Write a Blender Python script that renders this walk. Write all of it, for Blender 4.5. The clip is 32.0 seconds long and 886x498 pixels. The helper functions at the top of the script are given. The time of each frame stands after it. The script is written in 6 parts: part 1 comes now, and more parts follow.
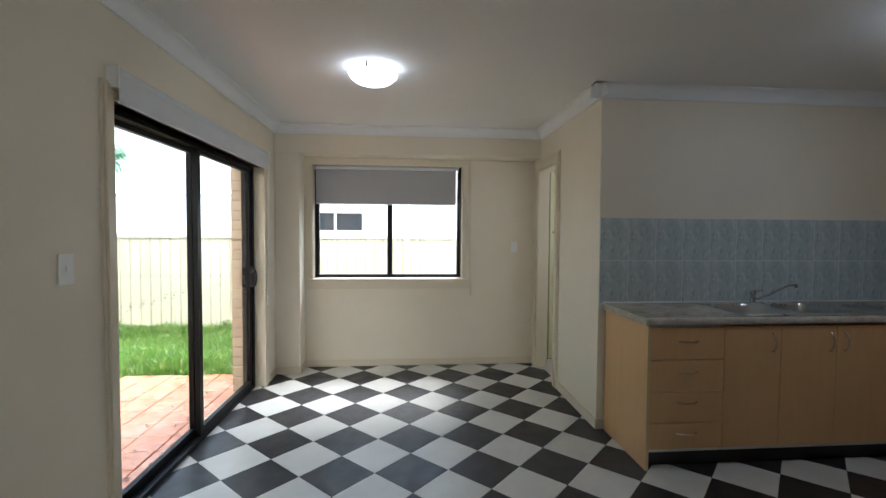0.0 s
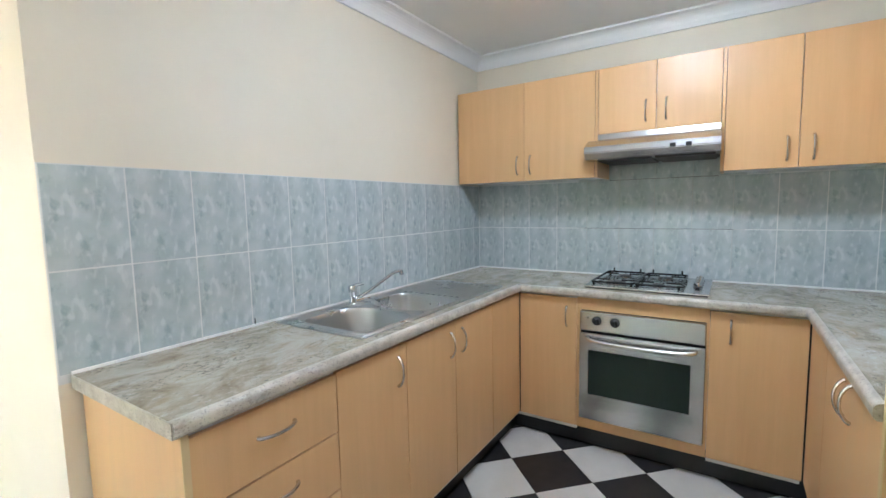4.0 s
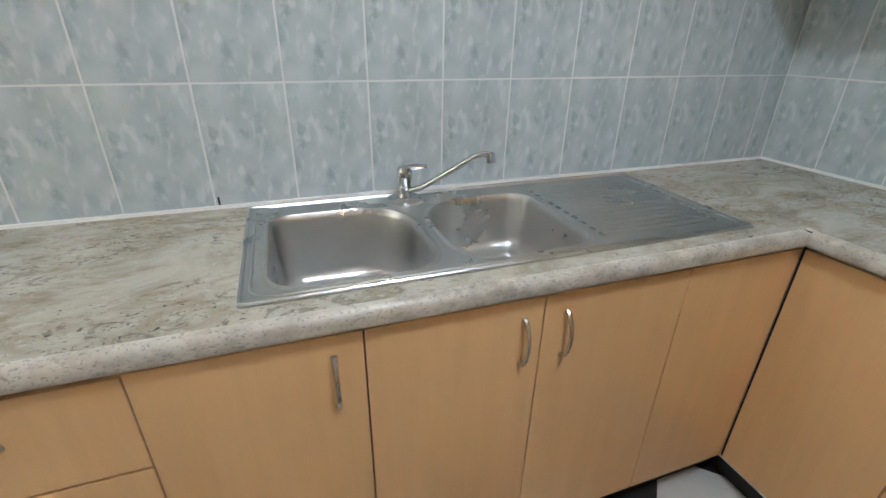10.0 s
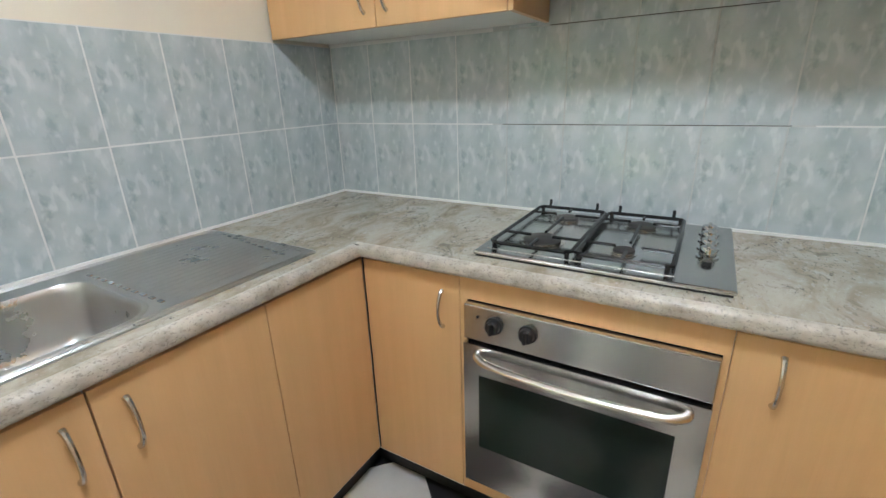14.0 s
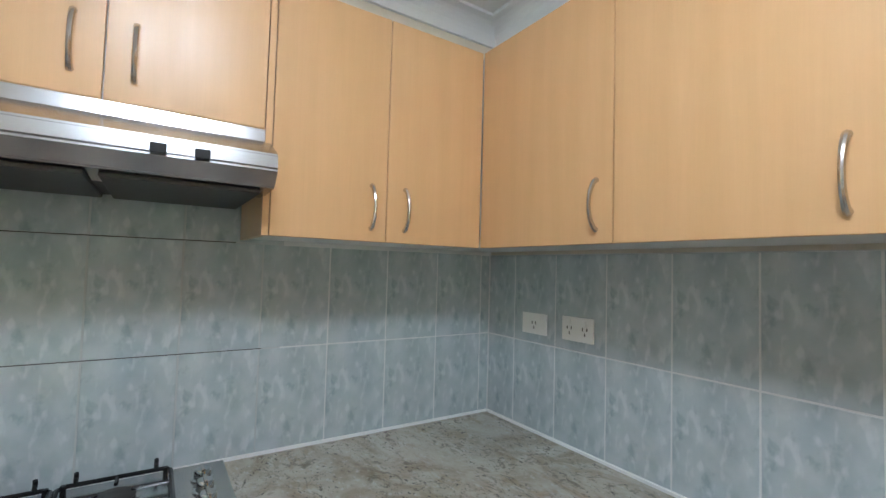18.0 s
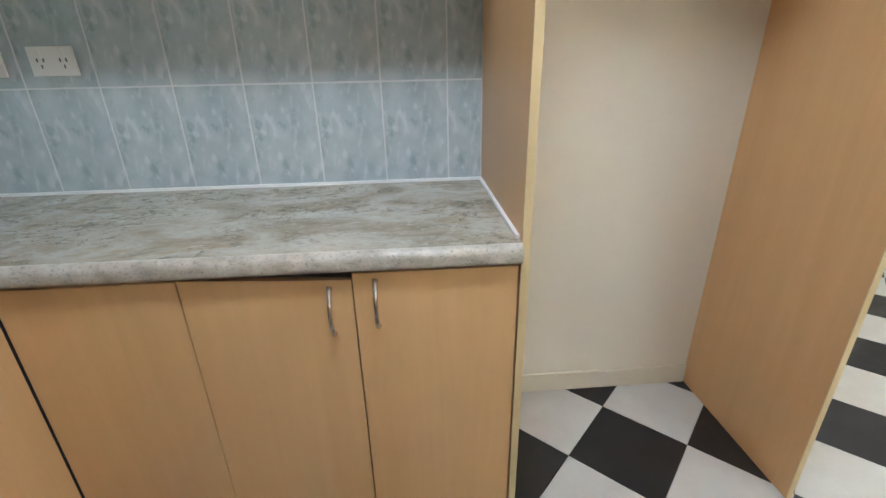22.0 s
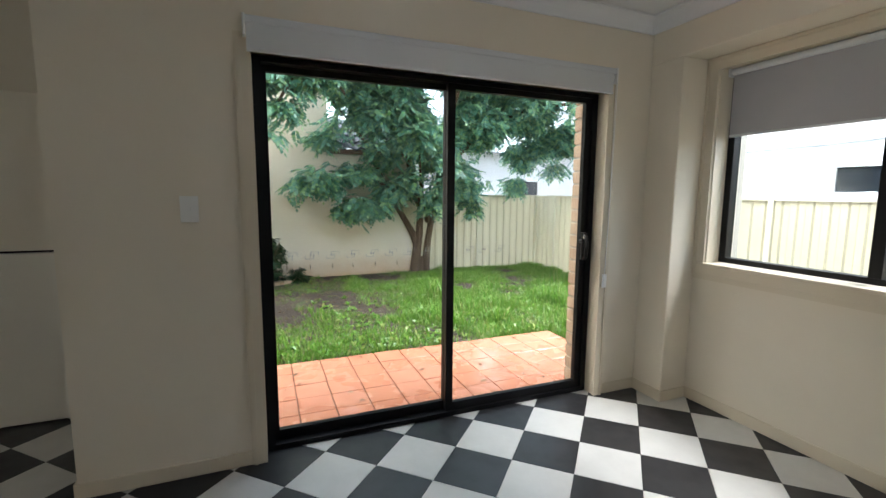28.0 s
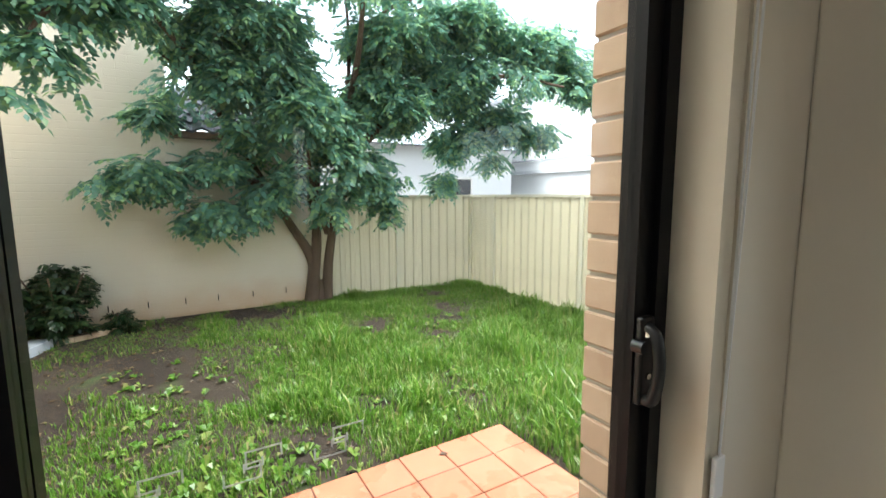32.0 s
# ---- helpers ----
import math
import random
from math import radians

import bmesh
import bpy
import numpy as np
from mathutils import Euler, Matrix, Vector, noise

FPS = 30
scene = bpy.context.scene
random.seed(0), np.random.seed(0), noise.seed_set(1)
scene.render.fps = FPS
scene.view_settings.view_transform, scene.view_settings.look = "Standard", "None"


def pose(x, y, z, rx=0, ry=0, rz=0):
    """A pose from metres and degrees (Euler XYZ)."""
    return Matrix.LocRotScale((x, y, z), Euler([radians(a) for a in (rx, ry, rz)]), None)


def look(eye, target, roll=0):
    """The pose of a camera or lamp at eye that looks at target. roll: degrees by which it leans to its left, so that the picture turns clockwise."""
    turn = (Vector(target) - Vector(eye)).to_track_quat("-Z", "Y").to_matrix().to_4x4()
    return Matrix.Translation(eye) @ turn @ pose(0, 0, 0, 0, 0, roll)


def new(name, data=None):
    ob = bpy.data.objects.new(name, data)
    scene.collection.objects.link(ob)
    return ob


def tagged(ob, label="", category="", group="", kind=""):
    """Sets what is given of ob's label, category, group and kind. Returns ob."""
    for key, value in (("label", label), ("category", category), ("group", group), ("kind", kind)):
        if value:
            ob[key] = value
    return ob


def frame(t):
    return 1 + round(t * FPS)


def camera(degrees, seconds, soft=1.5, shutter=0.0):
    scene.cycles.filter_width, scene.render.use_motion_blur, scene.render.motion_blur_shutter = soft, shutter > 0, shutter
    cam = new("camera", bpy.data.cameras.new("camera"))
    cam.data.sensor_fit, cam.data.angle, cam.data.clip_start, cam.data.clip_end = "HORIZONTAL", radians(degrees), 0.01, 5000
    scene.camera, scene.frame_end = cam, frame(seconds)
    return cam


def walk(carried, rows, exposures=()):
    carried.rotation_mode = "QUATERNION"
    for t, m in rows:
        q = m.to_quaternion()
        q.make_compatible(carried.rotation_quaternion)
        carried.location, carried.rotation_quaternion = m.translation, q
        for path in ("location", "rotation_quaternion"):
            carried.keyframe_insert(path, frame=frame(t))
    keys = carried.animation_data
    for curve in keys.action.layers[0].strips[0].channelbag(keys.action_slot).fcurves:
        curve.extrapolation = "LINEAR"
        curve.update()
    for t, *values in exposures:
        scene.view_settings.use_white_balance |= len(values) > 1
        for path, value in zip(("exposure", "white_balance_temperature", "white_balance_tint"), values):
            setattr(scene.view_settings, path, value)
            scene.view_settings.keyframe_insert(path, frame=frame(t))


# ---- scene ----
cam = camera(90.1, 32.0)
PATH = [
    (0, (0.447, 0.578, 1.395), (0.612, 2.570, 1.320), 0.37),
    (0.5, (0.517, 0.883, 1.390), (0.749, 2.868, 1.312), 0.78),
    (1, (0.647, 1.164, 1.385), (1.080, 3.114, 1.289), 1.15),
    (1.5, (0.765, 1.416, 1.381), (1.537, 3.258, 1.291), 1.34),
    (2, (0.900, 1.663, 1.381), (2.089, 3.270, 1.299), -0.26),
    (2.5, (1.044, 1.837, 1.362), (2.466, 3.241, 1.277), -0.14),
    (3, (1.176, 1.928, 1.380), (2.716, 3.200, 1.281), -0.41),
    (3.5, (1.257, 1.999, 1.392), (2.917, 3.110, 1.289), -0.94),
    (4, (1.380, 2.001, 1.364), (3.050, 3.085, 1.173), -1.17),
    (4.5, (1.487, 1.998, 1.316), (3.133, 3.078, 0.965), -0.79),
    (6.5, (1.631, 2.002, 1.248), (3.127, 3.142, 0.568), 0.07),
    (7, (1.725, 2.094, 1.245), (3.112, 3.321, 0.489), 2.23),
    (7.5, (1.863, 2.248, 1.262), (3.132, 3.574, 0.467), 1.82),
    (8, (2.031, 2.319, 1.274), (3.134, 3.779, 0.466), 0.81),
    (8.5, (2.184, 2.362, 1.274), (3.103, 3.940, 0.457), 1.55),
    (9, (2.317, 2.410, 1.270), (3.091, 4.054, 0.435), 2.24),
    (9.5, (2.459, 2.423, 1.299), (3.161, 4.089, 0.445), 1.87),
    (10, (2.599, 2.392, 1.304), (3.210, 4.091, 0.444), 0.94),
    (10.5, (2.711, 2.369, 1.320), (3.291, 4.073, 0.449), 0.93),
    (11, (2.763, 2.333, 1.325), (3.335, 4.052, 0.478), 0.48),
    (11.5, (2.757, 2.297, 1.343), (3.445, 4.009, 0.570), 0.41),
    (12, (2.771, 2.274, 1.340), (3.712, 3.885, 0.617), 0.10),
    (12.5, (2.779, 2.231, 1.338), (3.973, 3.695, 0.681), 0.10),
    (13, (2.781, 2.194, 1.322), (4.202, 3.451, 0.689), -0.66),
    (13.5, (2.796, 2.180, 1.314), (4.339, 3.281, 0.677), -1.42),
    (14, (2.817, 2.162, 1.316), (4.434, 3.132, 0.650), -1.89),
    (14.5, (2.816, 2.140, 1.325), (4.504, 2.971, 0.647), -1.46),
    (16.5, (2.785, 2.133, 1.46), (4.718, 2.638, 1.354), 1.6),
    (17, (2.862, 2.134, 1.454), (4.858, 2.258, 1.465), 1.7),
    (17.5, (2.943, 2.193, 1.456), (4.879, 1.692, 1.513), 1.5),
    (18, (2.963, 2.248, 1.449), (4.639, 1.16, 1.537), 1.6),
    (18.5, (2.979, 2.325, 1.431), (4.379, 0.9, 1.516), 1.2),
    (19, (2.964, 2.387, 1.415), (4.156, 0.782, 1.406), 0.5),
    (19.5, (2.997, 2.442, 1.38), (3.922, 0.691, 1.101), 0.0),
    (20, (3.038, 2.465, 1.346), (3.753, 0.664, 0.851), 0.1),
    (20.5, (3.052, 2.497, 1.312), (3.618, 0.691, 0.666), 0.1),
    (21, (3.049, 2.522, 1.286), (3.503, 0.724, 0.538), -0.5),
    (21.5, (3.003, 2.535, 1.271), (3.217, 0.712, 0.477), -0.6),
    (22, (2.926, 2.526, 1.250), (2.803, 0.687, 0.474), -1.15),
    (22.5, (2.869, 2.522, 1.268), (2.380, 0.736, 0.513), 0.06),
    (23, (2.836, 2.525, 1.302), (2.080, 0.773, 0.704), 0.02),
    (23.5, (2.808, 2.521, 1.364), (1.871, 0.796, 0.983), 0.17),
    (24, (2.761, 2.507, 1.401), (1.630, 0.879, 1.142), 0.25),
    (24.5, (2.733, 2.509, 1.406), (1.389, 1.038, 1.235), 0.10),
    (26.5, (2.102, 2.437, 1.354), (0.147, 2.062, 1.161), 0.10),
    (27, (1.883, 2.456, 1.347), (-0.103, 2.495, 1.116), -0.39),
    (27.5, (1.651, 2.542, 1.328), (-0.295, 2.932, 1.080), -0.38),
    (28, (1.412, 2.627, 1.325), (-0.426, 3.377, 1.079), 0.48),
    (28.5, (1.135, 2.687, 1.338), (-0.550, 3.738, 1.096), -0.12),
    (29, (0.906, 2.789, 1.330), (-0.691, 3.968, 1.087), -0.70),
    (29.5, (0.671, 2.934, 1.328), (-0.903, 4.144, 1.081), -0.65),
    (30, (0.398, 3.138, 1.314), (-1.162, 4.365, 1.064), -0.63),
    (30.5, (0.175, 3.334, 1.313), (-1.387, 4.558, 1.063), -0.07),
    (31, (-0.070, 3.514, 1.314), (-1.656, 4.704, 1.055), 0.50),
    (31.5, (-0.270, 3.656, 1.312), (-1.886, 4.807, 1.060), 0.08),
    (32, (-0.379, 3.791, 1.324), (-2.087, 4.803, 1.080), -0.30),
]
EXPOSURE = [(0.0, 2.98, 5900, 10), (1.0, 3.0, 5800, 10), (2.0, 4.05, 5900, 10), (3.0, 5.1, 5650, 10), (4.0, 5.2, 5850, 10), (7.0, 4.95, 6100, 10), (10.0, 5.08, 6250, 10), (13.0, 5.3, 6400, 10),
            (14.5, 5.35, 6400, 10), (16.5, 5.0, 6150, 10), (18.0, 4.85, 6000, 10), (21.0, 5.1, 6150, 10), (22.5, 5.1, 6000, 10), (24.5, 4.75, 5650, 10), (26.5, 3.6, 6000, 10), (27.0, 3.4, 6100, 10),
            (28.0, 2.7, 6100, 10), (30.0, 2.4, 6250, 10), (31.0, 2.35, 6300, 10), (32.0, 2.5, 6400, 10)]
walk(cam, [(t, look(eye, target, roll)) for t, eye, target, roll in PATH], EXPOSURE)

# ---- world, sun, lamps ----
world = bpy.data.worlds.new("overcast_sky")
scene.world = world
world.use_nodes = True
wn = world.node_tree
wn.nodes.clear()
w_out = wn.nodes.new("ShaderNodeOutputWorld")
w_bg = wn.nodes.new("ShaderNodeBackground")
w_sky = wn.nodes.new("ShaderNodeTexSky")
w_sky.sky_type = "NISHITA"
w_sky.sun_disc = False
w_sky.sun_elevation = radians(55)
w_sky.sun_rotation = radians(200)
w_sky.air_density, w_sky.dust_density = 1.0, 3.0
w_hsv = wn.nodes.new("ShaderNodeHueSaturation")
w_hsv.inputs["Saturation"].default_value = 0.45
wn.links.new(w_sky.outputs[0], w_hsv.inputs["Color"])
wn.links.new(w_hsv.outputs[0], w_bg.inputs["Color"])
w_bg.inputs["Strength"].default_value = 0.15
wn.links.new(w_bg.outputs[0], w_out.inputs["Surface"])
sun_data = bpy.data.lights.new("sun", "SUN")
sun_data.energy, sun_data.angle, sun_data.color = 1.5, radians(30), (1.0, 0.98, 0.95)
sun = new("sun", sun_data)
sun.rotation_euler = (radians(35), 0, radians(160))


# added area lamps: stand-in daylight for unseen front rooms, the upper landing and laundry
for nm, loc, rot, sx, sy, watts in (("front_window_light", (2.2, -3.85, 1.4), (90, 0, 180), 2.0, 1.2, 7.0),
                                    ("landing_window_light", (-1.9, 0.1, 4.55), (0, 0, 0), 0.8, 1.4, 0.45),
                                    ("laundry_window_light", (2.86, 4.5, 1.5), (90, 0, 90), 0.7, 0.9, 0.8)):
    d = bpy.data.lights.new(nm, "AREA")
    d.shape, d.size, d.size_y, d.energy, d.color = "RECTANGLE", sx, sy, watts, (0.92, 0.96, 1.0)
    ob = new(nm, d)
    ob.matrix_world = pose(*loc, *rot)

# ---- materials ----


class Nodes:
    def __init__(self, name):
        self.m = bpy.data.materials.new(name)
        self.m.use_nodes = True
        self.t = self.m.node_tree
        self.b = self.t.nodes["Principled BSDF"]
        self.co = self.add("ShaderNodeTexCoord").outputs["Object"]

    def add(self, kind, **kw):
        n = self.t.nodes.new(kind)
        for k, v in kw.items():
            n.inputs[k].default_value = v
        return n

    def link(self, a, b):
        self.t.links.new(a, b)

    def place(self, scale=(1, 1, 1), rot=(0, 0, 0), source=None):
        n = self.add("ShaderNodeMapping")
        n.inputs["Scale"].default_value = scale
        n.inputs["Rotation"].default_value = rot
        self.link(source or self.co, n.inputs["Vector"])
        return n.outputs[0]

    def world_place(self, scale=(1, 1, 1), rot=(0, 0, 0)):
        return self.place(scale, rot, self.add("ShaderNodeNewGeometry").outputs["Position"])

    def noise(self, vec, scale, detail=4, rough=0.55, distort=0.0):
        n = self.add("ShaderNodeTexNoise", Scale=scale, Detail=detail, Roughness=rough, Distortion=distort)
        self.link(vec, n.inputs["Vector"])
        return n.outputs["Fac"]

    def ramp(self, fac, *stops):
        n = self.add("ShaderNodeValToRGB")
        e = n.color_ramp.elements
        while len(e) < len(stops):
            e.new(0.5)
        for el, (p, c) in zip(e, stops):
            el.position, el.color = p, (*c, 1) if len(c) == 3 else c
        self.link(fac, n.inputs[0])
        return n.outputs[0]

    def mix(self, fac, a, b, kind="MIX"):
        n = self.t.nodes.new("ShaderNodeMixRGB")
        n.blend_type = kind
        for s, v in ((n.inputs[0], fac), (n.inputs[1], a), (n.inputs[2], b)):
            if isinstance(v, (int, float)):
                s.default_value = v
            elif isinstance(v, tuple):
                s.default_value = (*v, 1)
            else:
                self.link(v, s)
        return n.outputs[0]

    def bump(self, height, strength, dist=0.002):
        n = self.add("ShaderNodeBump", Strength=strength, Distance=dist)
        self.link(height, n.inputs["Height"])
        self.link(n.outputs[0], self.b.inputs["Normal"])

    def random(self):
        return self.add("ShaderNodeObjectInfo").outputs["Random"]

    def island(self):
        return self.add("ShaderNodeNewGeometry").outputs["Random Per Island"]

    def done(self, colour=None, rough=None, metal=0.0, **kw):
        for key, v in (("Base Color", colour), ("Roughness", rough), ("Metallic", metal)):
            if v is None:
                continue
            if isinstance(v, tuple):
                self.b.inputs[key].default_value = (*v, 1)
            elif isinstance(v, (int, float)):
                self.b.inputs[key].default_value = v
            else:
                self.link(v, self.b.inputs[key])
        for k, v in kw.items():
            self.b.inputs[k.replace("_", " ")].default_value = v
        return self.m


def grey(v):
    return (v, v, v)


def painted(name, c, rough=0.6, var=0.06, bump=0.12):
    n = Nodes(name)
    p = n.world_place()
    big = n.noise(p, 1.3, 5, 0.6)
    fine = n.noise(p, 220, 2)
    a = tuple(v * (1 - var) for v in c)
    col = n.ramp(big, (0.35, a), (0.65, c))
    n.bump(fine, bump, 0.0008)
    return n.done(col, rough)


M_WALL = painted("cream_wall_paint", (0.775, 0.708, 0.585), 0.55)
M_CEIL = painted("white_ceiling_paint", (0.80, 0.80, 0.79), 0.75, 0.03)
M_CORNICE = painted("white_cornice_paint", (0.80, 0.81, 0.82), 0.6, 0.03, 0.05)
M_TRIM = painted("cream_gloss_trim", (0.70, 0.625, 0.49), 0.35, 0.05, 0.04)
M_WHITE = painted("white_gloss_paint", (0.78, 0.76, 0.72), 0.35, 0.03, 0.04)
M_DOOR = painted("pale_door_paint", (0.75, 0.71, 0.62), 0.4, 0.04, 0.05)
M_PLASTIC = painted("white_plastic", (0.82, 0.82, 0.80), 0.3, 0.01, 0.0)
M_LAUNDRY = painted("pale_yellow_door_paint", (0.72, 0.70, 0.45), 0.4, 0.05, 0.05)


def floor_tile(name, lo, hi, r0, r1):
    n = Nodes(name)
    p = n.world_place()
    cloud = n.noise(p, 6, 5, 0.65)
    rnd = n.random()
    col = n.mix(cloud, lo, hi)
    col = n.mix(n.ramp(rnd, (0, grey(0.0)), (1, grey(0.22))), col, lo)
    scuff = n.noise(n.world_place((1, 5, 1), (0, 0, 0.5)), 14, 6, 0.7)
    col = n.mix(n.ramp(scuff, (0.55, grey(0)), (0.8, grey(0.25))), col, hi)
    rough = n.ramp(n.noise(p, 9, 5), (0.3, grey(r0)), (0.7, grey(r1)))
    n.bump(n.noise(p, 60, 3), 0.05, 0.001)
    return n.done(col, rough)


M_FBLACK = floor_tile("black_floor_tile", (0.013, 0.0125, 0.0135), (0.030, 0.028, 0.029), 0.32, 0.5)
M_FWHITE = floor_tile("white_floor_tile", (0.52, 0.505, 0.47), (0.71, 0.69, 0.65), 0.28, 0.45)


def plain(name, c, rough=0.5, metal=0.0, **kw):
    return Nodes(name).done(c, rough, metal, **kw)


M_SLAB = painted("grey_floor_grout", (0.16, 0.15, 0.14), 0.8)
M_GROUT = painted("white_grout", (0.70, 0.71, 0.70), 0.7, 0.12)
M_STAINED = painted("stained_grey_grout", (0.53, 0.56, 0.56), 0.7, 0.2)


def wall_tile():
    n = Nodes("blue_grey_mottled_tile")
    flip = n.add("ShaderNodeVectorMath")
    flip.operation = "ADD"
    n.link(n.co, flip.inputs[0])
    flip.inputs[1].default_value = (3.1, 1.7, 5.3)
    v = n.place((1, 1, 0.75), (0.0, 0.5, 0.0), flip.outputs[0])
    cloud = n.noise(v, 13, 3, 0.5)
    base = n.ramp(cloud, (0.32, (0.37, 0.43, 0.45)), (0.50, (0.45, 0.51, 0.525)), (0.68, (0.525, 0.58, 0.59)))
    dab = n.noise(n.place((1.7, 1.7, 0.75), (0.0, 0.65, 0.0), flip.outputs[0]), 27, 2, 0.45)
    base = n.mix(n.ramp(dab, (0.54, grey(0)), (0.66, grey(0.55))), base, (0.66, 0.70, 0.70))
    blot = n.noise(n.place((1.2, 1.2, 1.0), (0.0, 0.3, 0.0), flip.outputs[0]), 19, 3, 0.5)
    base = n.mix(n.ramp(blot, (0.30, grey(0.6)), (0.42, grey(0.0))), base, (0.25, 0.315, 0.34))
    rnd = n.random()
    base = n.mix(n.ramp(rnd, (0, grey(0.0)), (1, grey(0.10))), base, (0.30, 0.36, 0.40))
    n.bump(n.noise(n.world_place(), 22, 4), 0.06, 0.002)
    return n.done(base, 0.15)


M_TILE = wall_tile()


def laminate():
    n = Nodes("beech_laminate")
    p = n.world_place((9, 9, 0.55))
    q = n.world_place((60, 60, 1.6))
    g = n.noise(p, 2.2, 5, 0.6, 0.5)
    f = n.noise(q, 5, 4, 0.6)
    col = n.ramp(g, (0.3, (0.655, 0.398, 0.185)), (0.7, (0.71, 0.438, 0.212)))
    col = n.mix(n.ramp(f, (0.4, grey(0.0)), (0.75, grey(0.14))), col, (0.55, 0.34, 0.165))
    n.bump(f, 0.04, 0.0006)
    return n.done(col, n.ramp(g, (0.3, grey(0.30)), (0.7, grey(0.38))))


M_BEECH = laminate()
M_EDGE = painted("pale_laminate_edge", (0.66, 0.50, 0.27), 0.45, 0.05, 0.02)
M_CARCASS = painted("white_melamine", (0.74, 0.73, 0.70), 0.45, 0.02, 0.02)


def worktop_mat():
    n = Nodes("mottled_stone_laminate")
    sw = n.noise(n.world_place((1.2, 1.9, 1.5), (0, 0, -0.35)), 3.6, 7, 0.62, 1.2)
    col = n.ramp(sw, (0.30, (0.26, 0.215, 0.15)), (0.42, (0.37, 0.33, 0.255)), (0.52, (0.46, 0.425, 0.35)), (0.66, (0.52, 0.49, 0.425)), (0.8, (0.33, 0.295, 0.235)))
    tan = n.noise(n.world_place((2, 5, 2), (0, 0, -0.4)), 3.5, 5, 0.7, 0.8)
    col = n.mix(n.ramp(tan, (0.56, grey(0)), (0.70, grey(0.6))), col, (0.31, 0.23, 0.13))
    vein = n.noise(n.world_place((1.6, 2.3, 2.0), (0, 0, -0.45)), 9, 8, 0.72, 2.2)
    gate = n.noise(n.world_place((1, 1.4, 1)), 5, 3, 0.5)
    veins = n.mix(1.0, n.ramp(vein, (0.53, grey(0)), (0.585, grey(0.6)), (0.68, grey(0.8))), n.ramp(gate, (0.42, grey(0.1)), (0.54, grey(1))), "MULTIPLY")
    col = n.mix(veins, col, (0.15, 0.135, 0.105))
    pale = n.noise(n.world_place((1, 1.6, 1)), 40, 6, 0.72)
    col = n.mix(n.ramp(pale, (0.57, grey(0)), (0.62, grey(0.5))), col, (0.56, 0.545, 0.50))
    chip = n.noise(n.world_place((1.0, 1.8, 1.5), (0, 0, -0.5)), 62, 4, 0.65, 0.6)
    chips = n.mix(1.0, n.ramp(chip, (0.61, grey(0)), (0.635, grey(0.9))), n.ramp(gate, (0.42, grey(0.25)), (0.52, grey(1))), "MULTIPLY")
    col = n.mix(chips, col, (0.09, 0.085, 0.08))
    n.bump(pale, 0.05, 0.0008)
    return n.done(col, n.ramp(sw, (0.3, grey(0.20)), (0.7, grey(0.27))))


M_TOP = worktop_mat()


def nose_mat():
    n = Nodes("speckled_rolled_edge_laminate")
    p = n.world_place((1, 1, 1.4))
    col = n.ramp(n.noise(p, 18, 6, 0.65), (0.32, (0.33, 0.29, 0.235)), (0.6, (0.54, 0.50, 0.435)))
    chip = n.noise(n.world_place((1.0, 1.0, 1.5)), 150, 3, 0.6, 0.3)
    col = n.mix(n.ramp(chip, (0.57, grey(0)), (0.63, grey(0.5))), col, (0.12, 0.115, 0.105))
    tan = n.noise(p, 40, 4, 0.6)
    col = n.mix(n.ramp(tan, (0.60, grey(0)), (0.66, grey(0.5))), col, (0.36, 0.31, 0.25))
    return n.done(col, 0.33)


M_NOSE = nose_mat()


def grained(name, c, rough, axis, relief=0.10):
    """Steel with fine scratches along one axis, and faint smears."""
    n = Nodes(name)
    f = n.noise(n.world_place(axis), 5, 4, 0.7)
    smear = n.noise(n.world_place(), 7, 5, 0.65)
    if relief:
        n.bump(f, relief, 0.0004)
    return n.done(n.mix(n.ramp(smear, (0.35, grey(0.0)), (0.7, grey(0.18))), c, tuple(0.75 * v for v in c)), n.ramp(smear, (0.3, grey(rough * 0.8)), (0.7, grey(rough * 1.25))), 1.0)


M_STEELY = grained("brushed_oven_steel", (0.55, 0.545, 0.535), 0.22, (60, 1.2, 60))
M_SINK = grained("satin_sink_steel", (0.56, 0.565, 0.56), 0.30, (1.2, 40, 40), 0.0)
M_CHROME = plain("chrome", (0.56, 0.57, 0.58), 0.07, 1.0)
M_NICKEL = plain("satin_nickel", (0.60, 0.57, 0.53), 0.25, 1.0)
M_BLACKPL = plain("black_plastic", (0.012, 0.012, 0.012), 0.35)
M_ENAMEL = plain("black_enamel", (0.014, 0.014, 0.014), 0.22)
M_BURNER = painted("dark_burner_metal", (0.035, 0.032, 0.03), 0.5, 0.2)
M_OVENGLASS = plain("dark_oven_glass", (0.014, 0.022, 0.017), 0.17, Specular_IOR_Level=0.35)
# near-black for joints and gaps, with the gaps' shade put into the colour
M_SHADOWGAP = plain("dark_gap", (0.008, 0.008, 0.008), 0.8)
M_KICK = painted("black_kickboard", (0.012, 0.012, 0.012), 0.45, 0.2, 0.03)
M_ALU = painted("black_powder_coated_aluminium", (0.007, 0.007, 0.008), 0.45, 0.15, 0.03)
M_ALU.node_tree.nodes["Principled BSDF"].inputs["Specular IOR Level"].default_value = 0.22
M_FILTER = painted("dark_grease_filter", (0.045, 0.042, 0.038), 0.5, 0.2)
M_CLOTHBLUE = painted("dark_blue_cloth", (0.03, 0.05, 0.10), 0.85, 0.2)


